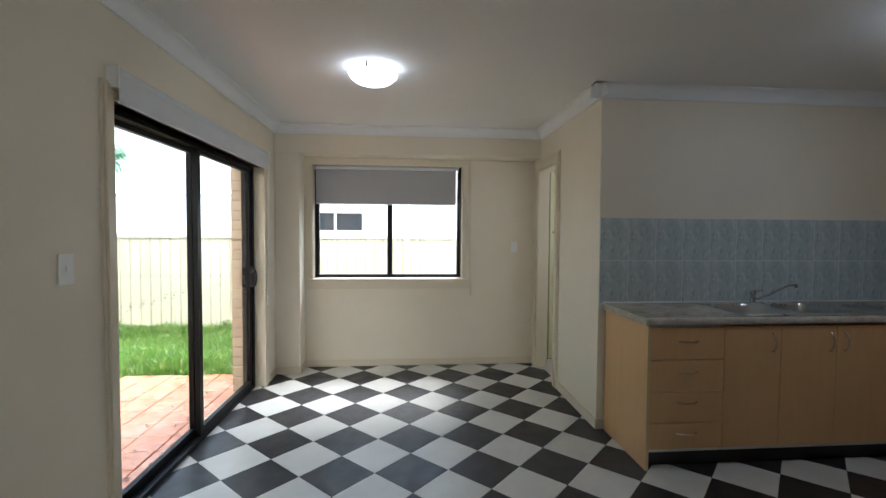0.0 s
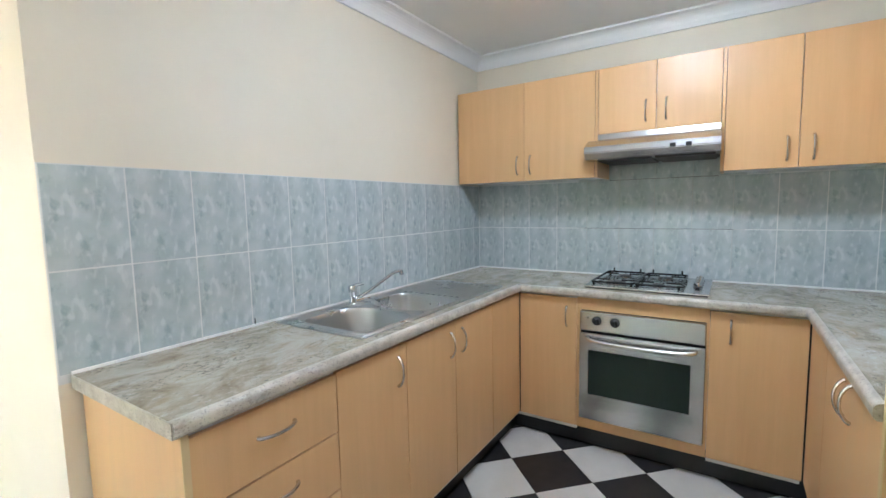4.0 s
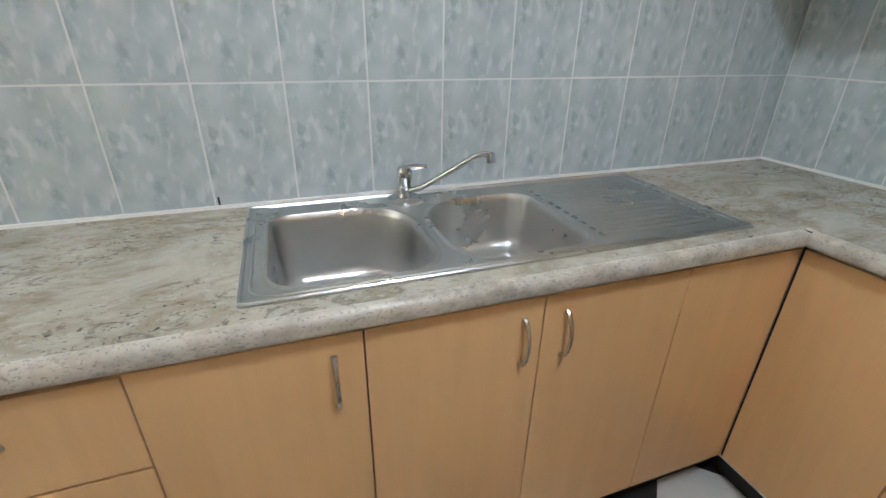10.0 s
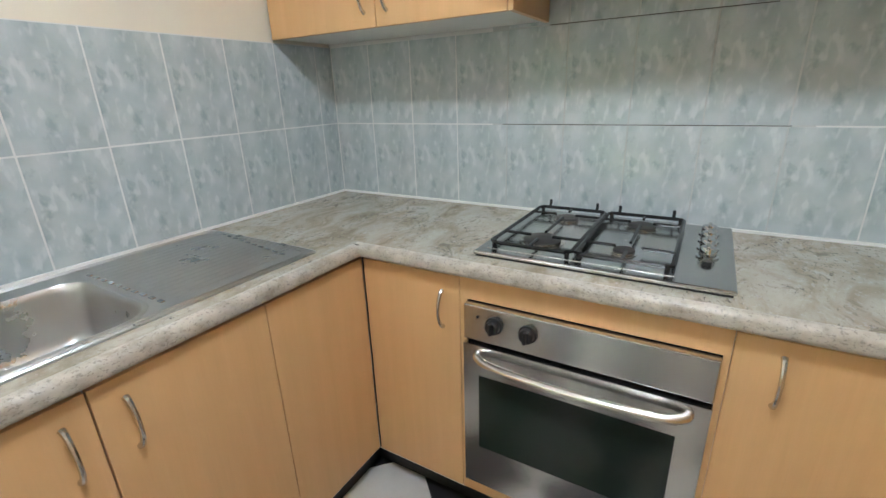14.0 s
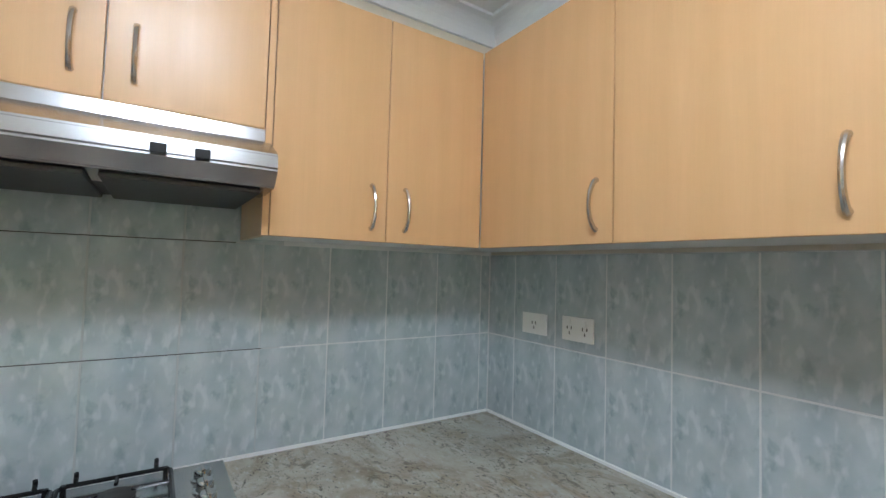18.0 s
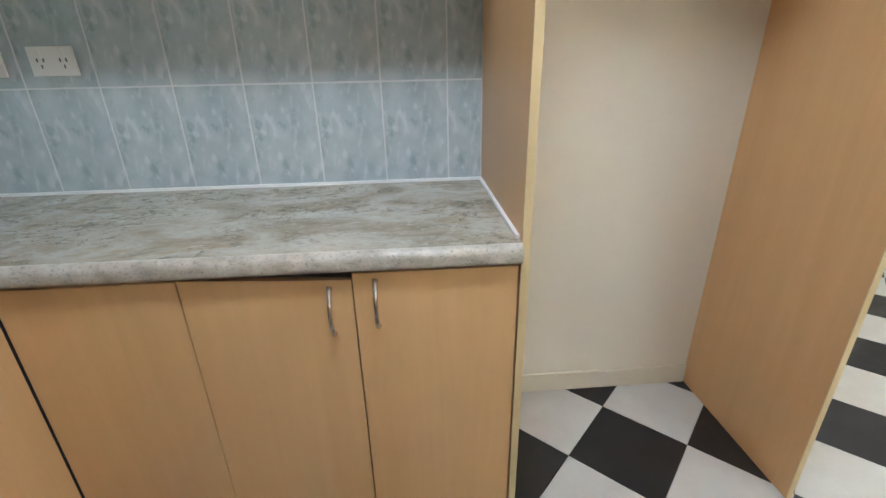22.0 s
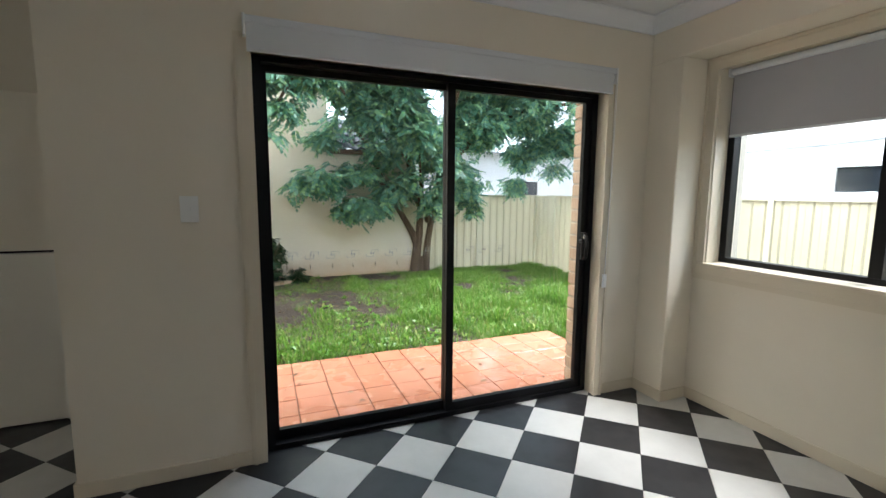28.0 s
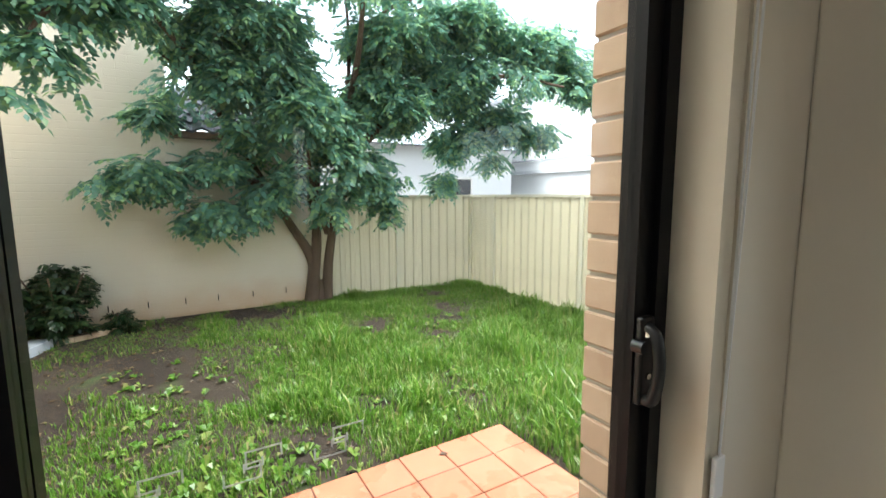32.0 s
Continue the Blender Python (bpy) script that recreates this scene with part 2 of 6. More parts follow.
def glass_mat():
    m = bpy.data.materials.new("window_glass")
    m.use_nodes = True
    t = m.node_tree
    t.nodes.clear()
    out = t.nodes.new("ShaderNodeOutputMaterial")
    tr = t.nodes.new("ShaderNodeBsdfTransparent")
    tr.inputs["Color"].default_value = (0.93, 0.96, 0.95, 1)
    gl = t.nodes.new("ShaderNodeBsdfGlossy")
    gl.inputs["Roughness"].default_value = 0.01
    fr = t.nodes.new("ShaderNodeLayerWeight")
    fr.inputs["Blend"].default_value = 0.5
    pw = t.nodes.new("ShaderNodeMath")
    pw.operation, pw.inputs[1].default_value = "POWER", 5.0
    t.links.new(fr.outputs["Facing"], pw.inputs[0])
    ma = t.nodes.new("ShaderNodeMath")
    ma.operation, ma.inputs[1].default_value, ma.inputs[2].default_value = "MULTIPLY_ADD", 0.9, 0.02
    t.links.new(pw.outputs[0], ma.inputs[0])
    mx = t.nodes.new("ShaderNodeMixShader")
    t.links.new(ma.outputs[0], mx.inputs[0])
    t.links.new(tr.outputs[0], mx.inputs[1])
    t.links.new(gl.outputs[0], mx.inputs[2])
    t.links.new(mx.outputs[0], out.inputs["Surface"])
    return m


M_GLASS = glass_mat()


def frosted():
    n = Nodes("frosted_vinyl")
    m = n.done((0.8, 0.82, 0.82), 0.6)
    t = m.node_tree
    out = [x for x in t.nodes if x.type == "OUTPUT_MATERIAL"][0]
    clear, thru = t.nodes.new("ShaderNodeBsdfTransparent"), t.nodes.new("ShaderNodeBsdfTranslucent")
    mx, half = t.nodes.new("ShaderNodeMixShader"), t.nodes.new("ShaderNodeMixShader")
    thru.inputs["Color"].default_value = (0.9, 0.92, 0.92, 1)
    half.inputs[0].default_value, mx.inputs[0].default_value = 0.6, 0.30
    t.links.new(n.b.outputs[0], half.inputs[1])
    t.links.new(thru.outputs[0], half.inputs[2])
    t.links.new(clear.outputs[0], mx.inputs[1])
    t.links.new(half.outputs[0], mx.inputs[2])
    t.links.new(mx.outputs[0], out.inputs["Surface"])
    return m


M_DECAL = frosted()


def fabric(name, c):
    n = Nodes(name)
    w = n.noise(n.world_place((1, 1, 1)), 900, 2)
    s = n.noise(n.world_place(), 3, 4)
    col = n.ramp(s, (0.3, tuple(v * 0.94 for v in c)), (0.7, c))
    n.bump(w, 0.15, 0.0006)
    return n.done(col, 0.85)


M_BLIND = fabric("grey_blind_fabric", (0.42, 0.42, 0.44))
M_PELMET = fabric("white_grey_blind_fabric", (0.66, 0.68, 0.70))


def emission(name, c, strength):
    n = Nodes(name)
    n.b.inputs["Emission Color"].default_value = (*c, 1)
    n.b.inputs["Emission Strength"].default_value = strength
    return n.done((0.9, 0.9, 0.88), 0.3)


M_LAMP = emission("lit_opal_glass", (0.84, 0.91, 1.0), 0.9)
M_LAMPK = emission("brightly_lit_opal_glass", (0.80, 0.89, 1.0), 2.5)


def brick_mat():
    n = Nodes("tan_face_brick")
    p = n.world_place()
    c = n.ramp(n.noise(p, 16, 6, 0.7), (0.3, (0.50, 0.36, 0.25)), (0.6, (0.60, 0.45, 0.32)), (0.8, (0.66, 0.52, 0.39)))
    c = n.mix(n.ramp(n.random(), (0, grey(0)), (1, grey(0.45))), c, (0.47, 0.32, 0.22))
    n.bump(n.noise(p, 70, 5, 0.7), 0.5, 0.003)
    return n.done(c, 0.85)


M_BRICK = brick_mat()
M_MORTAR = painted("pale_mortar", (0.50, 0.46, 0.40), 0.95, 0.15, 0.4)


def paver_mat():
    n = Nodes("terracotta_paver")
    p = n.world_place()
    c = n.ramp(n.noise(p, 5, 6, 0.65), (0.3, (0.42, 0.155, 0.090)), (0.65, (0.50, 0.205, 0.120)), (0.85, (0.55, 0.265, 0.175)))
    c = n.mix(n.ramp(n.random(), (0, grey(0)), (1, grey(0.35))), c, (0.50, 0.235, 0.145))
    wet = n.noise(p, 2.2, 5, 0.6)
    n.bump(n.noise(p, 45, 5, 0.6), 0.15, 0.002)
    return n.done(c, n.ramp(wet, (0.42, grey(0.12)), (0.62, grey(0.5))))


M_PAVER = paver_mat()


def block_mat():
    n = Nodes("cream_painted_brickwork")
    tex = n.t.nodes.new("ShaderNodeTexBrick")
    for k, v in (("Scale", 1.0), ("Mortar Size", 0.006), ("Brick Width", 0.24), ("Row Height", 0.086), ("Mortar Smooth", 0.3)):
        tex.inputs[k].default_value = v
    sw = n.t.nodes.new("ShaderNodeVectorMath")
    sep = n.add("ShaderNodeSeparateXYZ")
    com = n.add("ShaderNodeCombineXYZ")
    n.link(n.add("ShaderNodeNewGeometry").outputs["Position"], sep.inputs[0])
    ad = n.add("ShaderNodeMath")
    n.link(sep.outputs[0], ad.inputs[0])
    n.link(sep.outputs[1], ad.inputs[1])
    n.link(ad.outputs[0], com.inputs[0])
    n.link(sep.outputs[2], com.inputs[1])
    n.link(com.outputs[0], tex.inputs["Vector"])
    p = n.world_place()
    c = n.ramp(n.noise(p, 1.6, 6, 0.65), (0.3, (0.70, 0.61, 0.49)), (0.7, (0.77, 0.69, 0.57)))
    dirt = n.add("ShaderNodeMapRange")
    dirt.inputs["From Min"].default_value = 0.25
    dirt.inputs["From Max"].default_value = -0.2
    hz = n.add("ShaderNodeMath")
    n.link(sep.outputs[2], hz.inputs[0])
    jag = n.noise(p, 3.5, 5, 0.7)
    jm = n.add("ShaderNodeMath")
    jm.operation = "MULTIPLY_ADD"
    n.link(jag, jm.inputs[0])
    jm.inputs[1].default_value, jm.inputs[2].default_value = -0.5, 0.25
    n.link(jm.outputs[0], hz.inputs[1])
    n.link(hz.outputs[0], dirt.inputs["Value"])
    c = n.mix(n.ramp(dirt.outputs[0], (0.0, grey(0)), (1.0, grey(0.8))), c, (0.55, 0.34, 0.19))
    hgt = n.mix(0.35, tex.outputs["Fac"], n.noise(p, 30, 4))
    b = n.add("ShaderNodeBump", Strength=0.5, Distance=0.006)
    b.invert = True
    n.link(hgt, b.inputs["Height"])
    n.link(b.outputs[0], n.b.inputs["Normal"])
    return n.done(c, 0.75)


M_BLOCK = block_mat()
M_RENDERWHITE = painted("white_rendered_wall", (0.80, 0.81, 0.82), 0.8, 0.05)
M_FENCE = painted("cream_steel_fence", (0.68, 0.635, 0.50), 0.45, 0.08, 0.03)
M_DARKPANE = plain("dark_far_glass", (0.02, 0.024, 0.03), 0.08)
M_ROOF = painted("slate_blue_roof_tile", (0.07, 0.075, 0.095), 0.5, 0.3, 0.2)
M_EAVE = painted("brown_eave_paint", (0.16, 0.10, 0.06), 0.6, 0.1)
M_CONCRETE = painted("pale_blue_grey_concrete", (0.44, 0.47, 0.52), 0.85, 0.15, 0.4)


def ground_mat():
    n = Nodes("lawn_soil")
    p = n.world_place()
    patch = n.noise(p, 1.1, 6, 0.62, 0.4)
    soil = n.ramp(n.noise(p, 22, 7, 0.7), (0.3, (0.020, 0.013, 0.008)), (0.7, (0.060, 0.040, 0.025)))
    turf = n.ramp(n.noise(p, 30, 6, 0.7), (0.3, (0.035, 0.075, 0.015)), (0.7, (0.075, 0.14, 0.028)))
    c = n.mix(n.ramp(patch, (0.30, grey(0)), (0.42, grey(1))), turf, soil)
    n.bump(n.noise(p, 40, 6, 0.7), 0.7, 0.02)
    return n.done(c, 0.95)


M_GROUND = ground_mat()


def soil_mat():
    n = Nodes("damp_tree_shaded_soil")
    p = n.world_place()
    # damp brown, with the tree's shade worked into the dark tones
    c = n.ramp(n.noise(p, 26, 7, 0.72), (0.36, (0.014, 0.009, 0.006)), (0.56, (0.033, 0.020, 0.012)), (0.72, (0.085, 0.055, 0.034)))
    n.bump(n.noise(p, 45, 6, 0.7), 0.8, 0.02)
    return n.done(c, 0.95)


M_SOIL = soil_mat()
M_JOINT = painted("brown_paver_joint", (0.15, 0.085, 0.06), 0.9, 0.3, 0.3)


def leaf_mat(name, a, b, c, thin=0.45, tip=None):
    n = Nodes(name)
    col = n.ramp(n.island(), (0.0, a), (0.55, b), (0.86, c), (1.0, tip or c))
    m = n.done(col, 0.28)
    t = m.node_tree
    out = [x for x in t.nodes if x.type == "OUTPUT_MATERIAL"][0]
    tl = t.nodes.new("ShaderNodeBsdfTranslucent")
    mx = t.nodes.new("ShaderNodeMixShader")
    mx.inputs[0].default_value = thin
    t.links.new(col, tl.inputs["Color"])
    t.links.new(n.b.outputs[0], mx.inputs[1])
    t.links.new(tl.outputs[0], mx.inputs[2])
    t.links.new(mx.outputs[0], out.inputs["Surface"])
    return m


M_LEAF = leaf_mat("green_leaf", (0.12, 0.26, 0.19), (0.20, 0.39, 0.30), (0.36, 0.54, 0.26), 0.58)
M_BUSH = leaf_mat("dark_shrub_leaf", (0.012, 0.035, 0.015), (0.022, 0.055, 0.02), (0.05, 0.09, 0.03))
M_GRASS = leaf_mat("grass_blade", (0.085, 0.20, 0.020), (0.14, 0.295, 0.035), (0.26, 0.39, 0.075), 0.45, (0.42, 0.38, 0.17))
M_DEAD = leaf_mat("dry_fallen_leaf", (0.10, 0.05, 0.02), (0.16, 0.10, 0.05), (0.28, 0.20, 0.10))


def bark_mat():
    n = Nodes("grey_brown_bark")
    v = n.world_place((8, 8, 1.2))
    f = n.noise(v, 5, 7, 0.7, 0.5)
    n.bump(f, 0.8, 0.02)
    return n.done(n.ramp(f, (0.3, (0.055, 0.035, 0.025)), (0.7, (0.19, 0.125, 0.085))), 0.9)


M_BARK = bark_mat()

# ---- builders ----
ORIGIN = {}


def thing(name, at, label, category, group=""):
    ob = new(name)
    ob.empty_display_size = 0.05
    ob.location = at
    ORIGIN[ob] = Vector(at)
    return tagged(ob, label, category, group)


def part(name, bm, material, parent, label="", smooth=False):
    """Links bm, written in world metres, as one mesh under a thing or a part."""
    o = ORIGIN[parent]
    me = bpy.data.meshes.new(name)
    bmesh.ops.recalc_face_normals(bm, faces=bm.faces)
    bmesh.ops.translate(bm, verts=bm.verts, vec=-o)
    bm.to_mesh(me)
    bm.free()
    me.materials.append(material)
    if smooth:
        shade(me)
    ob = new(name, me)
    ob.parent = parent
    ORIGIN[ob] = o
    if label:
        tagged(ob, label)
    return ob


def shade(me, angle=40):
    for p in me.polygons:
        p.use_smooth = True
    me.set_sharp_from_angle(angle=radians(angle))


def solid(name, bm, material, label, category="", kind="", group="", smooth=False):
    """A top-level mesh, written in world metres."""
    me = bpy.data.meshes.new(name)
    bmesh.ops.recalc_face_normals(bm, faces=bm.faces)
    bm.to_mesh(me)
    bm.free()
    me.materials.append(material)
    if smooth:
        shade(me)
    ob = new(name, me)
    ORIGIN[ob] = Vector((0, 0, 0))
    return tagged(ob, label, category, group, kind)


def structure(name, bm, material, label, smooth=False):
    return solid(name, bm, material, label, "", "structure", "", smooth)


def add_box(bm, x0, x1, y0, y1, z0, z1):
    x0, x1, y0, y1, z0, z1 = min(x0, x1), max(x0, x1), min(y0, y1), max(y0, y1), min(z0, z1), max(z0, z1)
    v = [bm.verts.new(p) for p in ((x0, y0, z0), (x1, y0, z0), (x1, y1, z0), (x0, y1, z0), (x0, y0, z1), (x1, y0, z1), (x1, y1, z1), (x0, y1, z1))]
    for f in ((3, 2, 1, 0), (4, 5, 6, 7), (0, 1, 5, 4), (1, 2, 6, 5), (2, 3, 7, 6), (3, 0, 4, 7)):
        bm.faces.new([v[i] for i in f])
    return bm


def boxes(*dims):
    bm = bmesh.new()
    for d in dims:
        add_box(bm, *d)
    return bm


def rbox(x0, x1, y0, y1, z0, z1, r=0.003, seg=2):
    bm = boxes((x0, x1, y0, y1, z0, z1))
    bmesh.ops.bevel(bm, geom=bm.edges[:], offset=r, segments=seg, affect="EDGES", profile=0.5)
    return bm


def cyl(p0, p1, r0, r1=None, seg=20, bm=None, caps=True):
    bm = bm or bmesh.new()
    a, b = Vector(p0), Vector(p1)
    d = b - a
    m = Matrix.Translation((a + b) / 2) @ d.to_track_quat("Z", "Y").to_matrix().to_4x4()
    bmesh.ops.create_cone(bm, cap_ends=caps, segments=seg, radius1=r0, radius2=r0 if r1 is None else r1, depth=d.length, matrix=m)
    return bm


def lathe(centre, profile, seg=24, axis="z", bm=None):
    """Turns (radius, height) pairs round an axis through centre."""
    bm = bm or bmesh.new()
    rings = []
    for r, h in profile:
        ring = []
        for k in range(seg):
            a = 2 * math.pi * k / seg
            c, s = r * math.cos(a), r * math.sin(a)
            p = {"z": (c, s, h), "x": (h, c, s), "y": (s, h, c)}[axis]
            ring.append(bm.verts.new(Vector(centre) + Vector(p)))
        rings.append(ring)
    for a, b in zip(rings, rings[1:]):
        for k in range(seg):
            bm.faces.new((a[k], a[(k + 1) % seg], b[(k + 1) % seg], b[k]))
    bm.faces.new(rings[0][::-1])
    bm.faces.new(rings[-1])
    return bm


def tube(points, radius, seg=8, bm=None):
    """Sweeps a round section along points; radius may be a list."""
    bm = bm or bmesh.new()
    pts = [Vector(p) for p in points]
    rad = radius if isinstance(radius, (list, tuple)) else [radius] * len(pts)
    rings, side = [], None
    for i, p in enumerate(pts):
        d = (pts[min(i + 1, len(pts) - 1)] - pts[max(i - 1, 0)]).normalized()
        if side is None:
            side = d.orthogonal().normalized()
        side = (side - d * side.dot(d)).normalized()
        up = d.cross(side)
        rings.append([bm.verts.new(p + rad[i] * (math.cos(2 * math.pi * k / seg) * side + math.sin(2 * math.pi * k / seg) * up)) for k in range(seg)])
    for a, b in zip(rings, rings[1:]):
        for k in range(seg):
            bm.faces.new((a[k], a[(k + 1) % seg], b[(k + 1) % seg], b[k]))
    bm.faces.new(rings[0][::-1])
    bm.faces.new(rings[-1])
    return bm


def prism(outline, lift, bm=None):
    """Extrudes a closed outline of 3D points by the vector lift."""
    bm = bm or bmesh.new()
    a = [bm.verts.new(p) for p in outline]
    b = [bm.verts.new(Vector(p) + Vector(lift)) for p in outline]
    bm.faces.new(a[::-1])
    bm.faces.new(b)
    n = len(a)
    for i in range(n):
        bm.faces.new((a[i], a[(i + 1) % n], b[(i + 1) % n], b[i]))
    return bm


def ease(points, steps=6):
    """A smooth line through points (Catmull-Rom)."""
    p = [Vector(q) for q in points]
    p = [p[0] * 2 - p[1]] + p + [p[-1] * 2 - p[-2]]
    out = []
    for i in range(1, len(p) - 2):
        for k in range(steps):
            t = k / steps
            out.append(0.5 * (2 * p[i] + (p[i + 1] - p[i - 1]) * t + (2 * p[i - 1] - 5 * p[i] + 4 * p[i + 1] - p[i + 2]) * t * t
                              + (3 * p[i] - p[i - 1] - 3 * p[i + 1] + p[i + 2]) * t ** 3))
    return out + [p[-2]]

# ---- the large structure ----
CEIL = 2.42
XW, YN = -0.82, 5.19          # faces of the patio-door wall and the window wall
XL, YS, XH, YT = 1.80, 3.58, 4.32, 1.145   # laundry wall, sink tiles, hob tiles, south tiles

wall_west = structure("wall_west", boxes((-0.93, XW, 1.84, 2.595, 0, CEIL), (-0.93, XW, 2.595, 4.637, 1.96, CEIL), (-0.93, XW, 4.637, 5.44, 0, CEIL),
                                         (-1.66, -0.93, 1.84, 1.93, 0, CEIL)), M_WALL, "cream painted wall around the sliding patio door")
wall_north = structure("wall_north", boxes((-0.93, -0.515, YN, 5.44, 0, CEIL), (1.038, 1.80, YN, 5.44, 0, CEIL), (-0.515, 1.038, YN, 5.44, 0, 0.90),
                                           (-0.515, 1.038, YN, 5.44, 2.095, CEIL)), M_WALL, "cream painted wall with the dining window")
structure("wall_pier", rbox(XW, -0.585, 4.97, YN, 0, 2.15, 0.008), M_WALL, "cream painted pier in the corner beside the window")
structure("wall_beam", rbox(XW, XL, 4.97, YN, 2.15, CEIL, 0.006), M_WALL, "cream painted bulkhead above the window")
wall_laundry = structure("wall_laundry", boxes((XL, 1.89, 3.68, 4.50, 0, CEIL), (XL, 1.89, 4.50, 5.06, 2.03, CEIL), (XL, 1.89, 5.06, 5.44, 0, CEIL)),
                         M_WALL, "cream painted wall with the laundry doorway")
wall_sink = structure("wall_sink", boxes((XL, 4.43, 3.588, 3.68, 0, CEIL)), M_WALL, "cream painted wall behind the sink bench")
wall_hob = structure("wall_hob", boxes((4.328, 4.43, 1.0, 3.588, 0, CEIL)), M_WALL, "cream painted wall behind the hob")
wall_south = structure("wall_south", boxes((1.815, 4.328, 1.0, 1.10, 0, CEIL), (2.706, 4.328, 1.10, 1.137, 0, CEIL)), M_WALL,
                       "cream painted wall behind the fridge space and the short bench")
structure("wall_lounge_east", boxes((4.328, 4.43, -4.1, 1.0, 0, CEIL)), M_WALL, "plain cream wall closing the lounge")
structure("wall_lounge_back", boxes((-0.88, 4.43, -4.1, -4.0, 0, CEIL)), M_WALL, "plain cream wall closing the lounge")
structure("wall_lounge_west", boxes((-0.88, -0.776, -4.0, -1.80, 0, CEIL)), M_WALL, "plain cream wall beside the hall")
structure("wall_hall", boxes((-0.776, -1.29, -1.80, -1.70, 0, CEIL), (-1.29, -2.10, -1.80, -1.70, 1.96, CEIL), (-2.10, -2.40, -1.80, -1.70, 0, CEIL)), M_WALL,
          "cream painted hall wall with a closed door")
structure("wall_entry", boxes((-2.40, -2.30, -1.70, -1.56, 0, CEIL), (-2.40, -2.30, -1.56, -0.78, 1.96, CEIL), (-2.40, -2.30, -0.78, -0.70, 0, CEIL)), M_WALL,
          "cream painted entry wall with a closed door")
structure("wall_stairwell", boxes((-2.72, -2.62, -0.86, 2.0, 0, 5.0), (-2.62, -2.40, -0.80, -0.70, 0, CEIL)), M_WALL, "pale wall along the inside of the stairs")
structure("wall_landing", boxes((-2.62, -1.05, -1.9, -1.8, 2.75, 5.0), (-2.72, -1.15, 1.9, 2.0, 1.9, 5.0), (-1.15, -1.05, -1.8, 2.0, 2.75, 5.0),
                                (-2.72, -2.62, -1.9, -0.86, 2.75, 5.0)), M_WALL, "pale walls of the upper landing above the stairs")
structure("wall_void_edge", boxes((-1.15, -1.10, -0.86, 1.90, CEIL + 0.001, 2.75), (-2.62, -1.15, -0.91, -0.86, CEIL - 0.001, 2.80)), M_WALL, "painted edge of the stair opening in the ceiling")
structure("ceiling", boxes((-1.15, 4.43, -4.1, 5.44, CEIL, CEIL + 0.08), (-2.72, -1.15, -1.9, -0.91, CEIL, CEIL + 0.08)), M_CEIL, "white painted plaster ceiling")
structure("ceiling_landing", boxes((-2.72, -1.05, -1.9, 2.0, 5.0, 5.08)), M_CEIL, "white ceiling above the stairs")
# sloping underside of the upper flight
structure("ceiling_sloped", prism([(-1.66, 1.07, 1.84), (-1.15, 1.07, CEIL), (-1.15, 1.07, CEIL + 0.08), (-1.74, 1.07, 1.84)], (0, 0.75, 0)), M_WALL,
          "sloping painted underside of the upper stair flight")
structure("trim_soffit", prism([(-1.67, 1.03, 1.83), (-1.14, 1.03, CEIL - 0.002), (-1.14, 1.03, CEIL + 0.10), (-1.78, 1.03, 1.83)], (0, 0.045, 0)), M_WHITE,
          "white edge board of the sloping stair underside")


def cove(p0, p1, inward, ext0=0.0, ext1=0.0, size=0.085):
    """A plaster cove along a wall top from p0 to p1; inward points into the room."""
    a, b, n = Vector((*p0, 0)), Vector((*p1, 0)), Vector((*inward, 0))
    d = (b - a).normalized()
    a, b = a - d * ext0, b + d * ext1
    prof = [(0.0, -size), (0.012, -size), (0.014, -size + 0.008)]
    for k in range(1, 6):
        t = math.radians(90 * k / 6)
        prof.append((size - 0.012 - (size - 0.028) * math.cos(t), -size + 0.010 + (size - 0.024) * math.sin(t)))
    prof += [(size - 0.008, -0.014), (size, -0.012), (size, -0.001), (0.0, -0.001)]
    return prism([a + n * u + Vector((0, 0, CEIL + w)) for u, w in prof], b - a)


for p0, p1, nrm, e0, e1 in (((XW, 1.84), (XW, 4.97), (1, 0), 0.085, 0), ((XL, 4.97), (XL, 3.588), (-1, 0), 0, 0.085), ((XL, 3.588), (4.328, 3.588), (0, -1), 0.085, 0),
                            ((4.328, 3.588), (4.328, 1.137), (-1, 0), 0, 0), ((4.328, 1.137), (2.70, 1.137), (0, 1), 0, 0), ((XW, 4.97), (XL, 4.97), (0, -1), 0, 0),
                            ((-0.776, -1.70), (-2.30, -1.70), (0, 1), 0, 0), ((-2.30, -1.70), (-2.30, -0.91), (1, 0), 0, 0), ((-0.776, -4.0), (-0.776, -1.70), (1, 0), 0, 0.085)):
    structure("cornice", cove(p0, p1, nrm, e0, e1), M_CORNICE, "white plaster cove cornice")


def skirting(x0, x1, y0, y1, h=0.072):
    structure("baseboard", rbox(x0, x1, y0, y1, 0, h, 0.004), M_TRIM, "low cream painted skirting board")


T = 0.012
skirting(XW, XW + T, 1.84 - T, 2.535)
skirting(XW, XW + T, 4.70, 4.97)
skirting(XW + T, -0.585 + T, 4.97 - T, 4.97)
skirting(-0.585, -0.585 + T, 4.97, YN - T)
skirting(-0.585, XL - T, YN - T, YN)
skirting(XL - T, XL, 3.588 - T, 4.40)
skirting(XL, 1.845, 3.588 - T, 3.588)
skirting(-1.66, XW, 1.84 - T, 1.84)
skirting(1.835, 2.685, 1.10, 1.10 + T, 0.085)
skirting(-1.24, -0.776, -1.70, -1.70 + T)
skirting(-0.776, -0.776 + T, -4.0, -1.70)

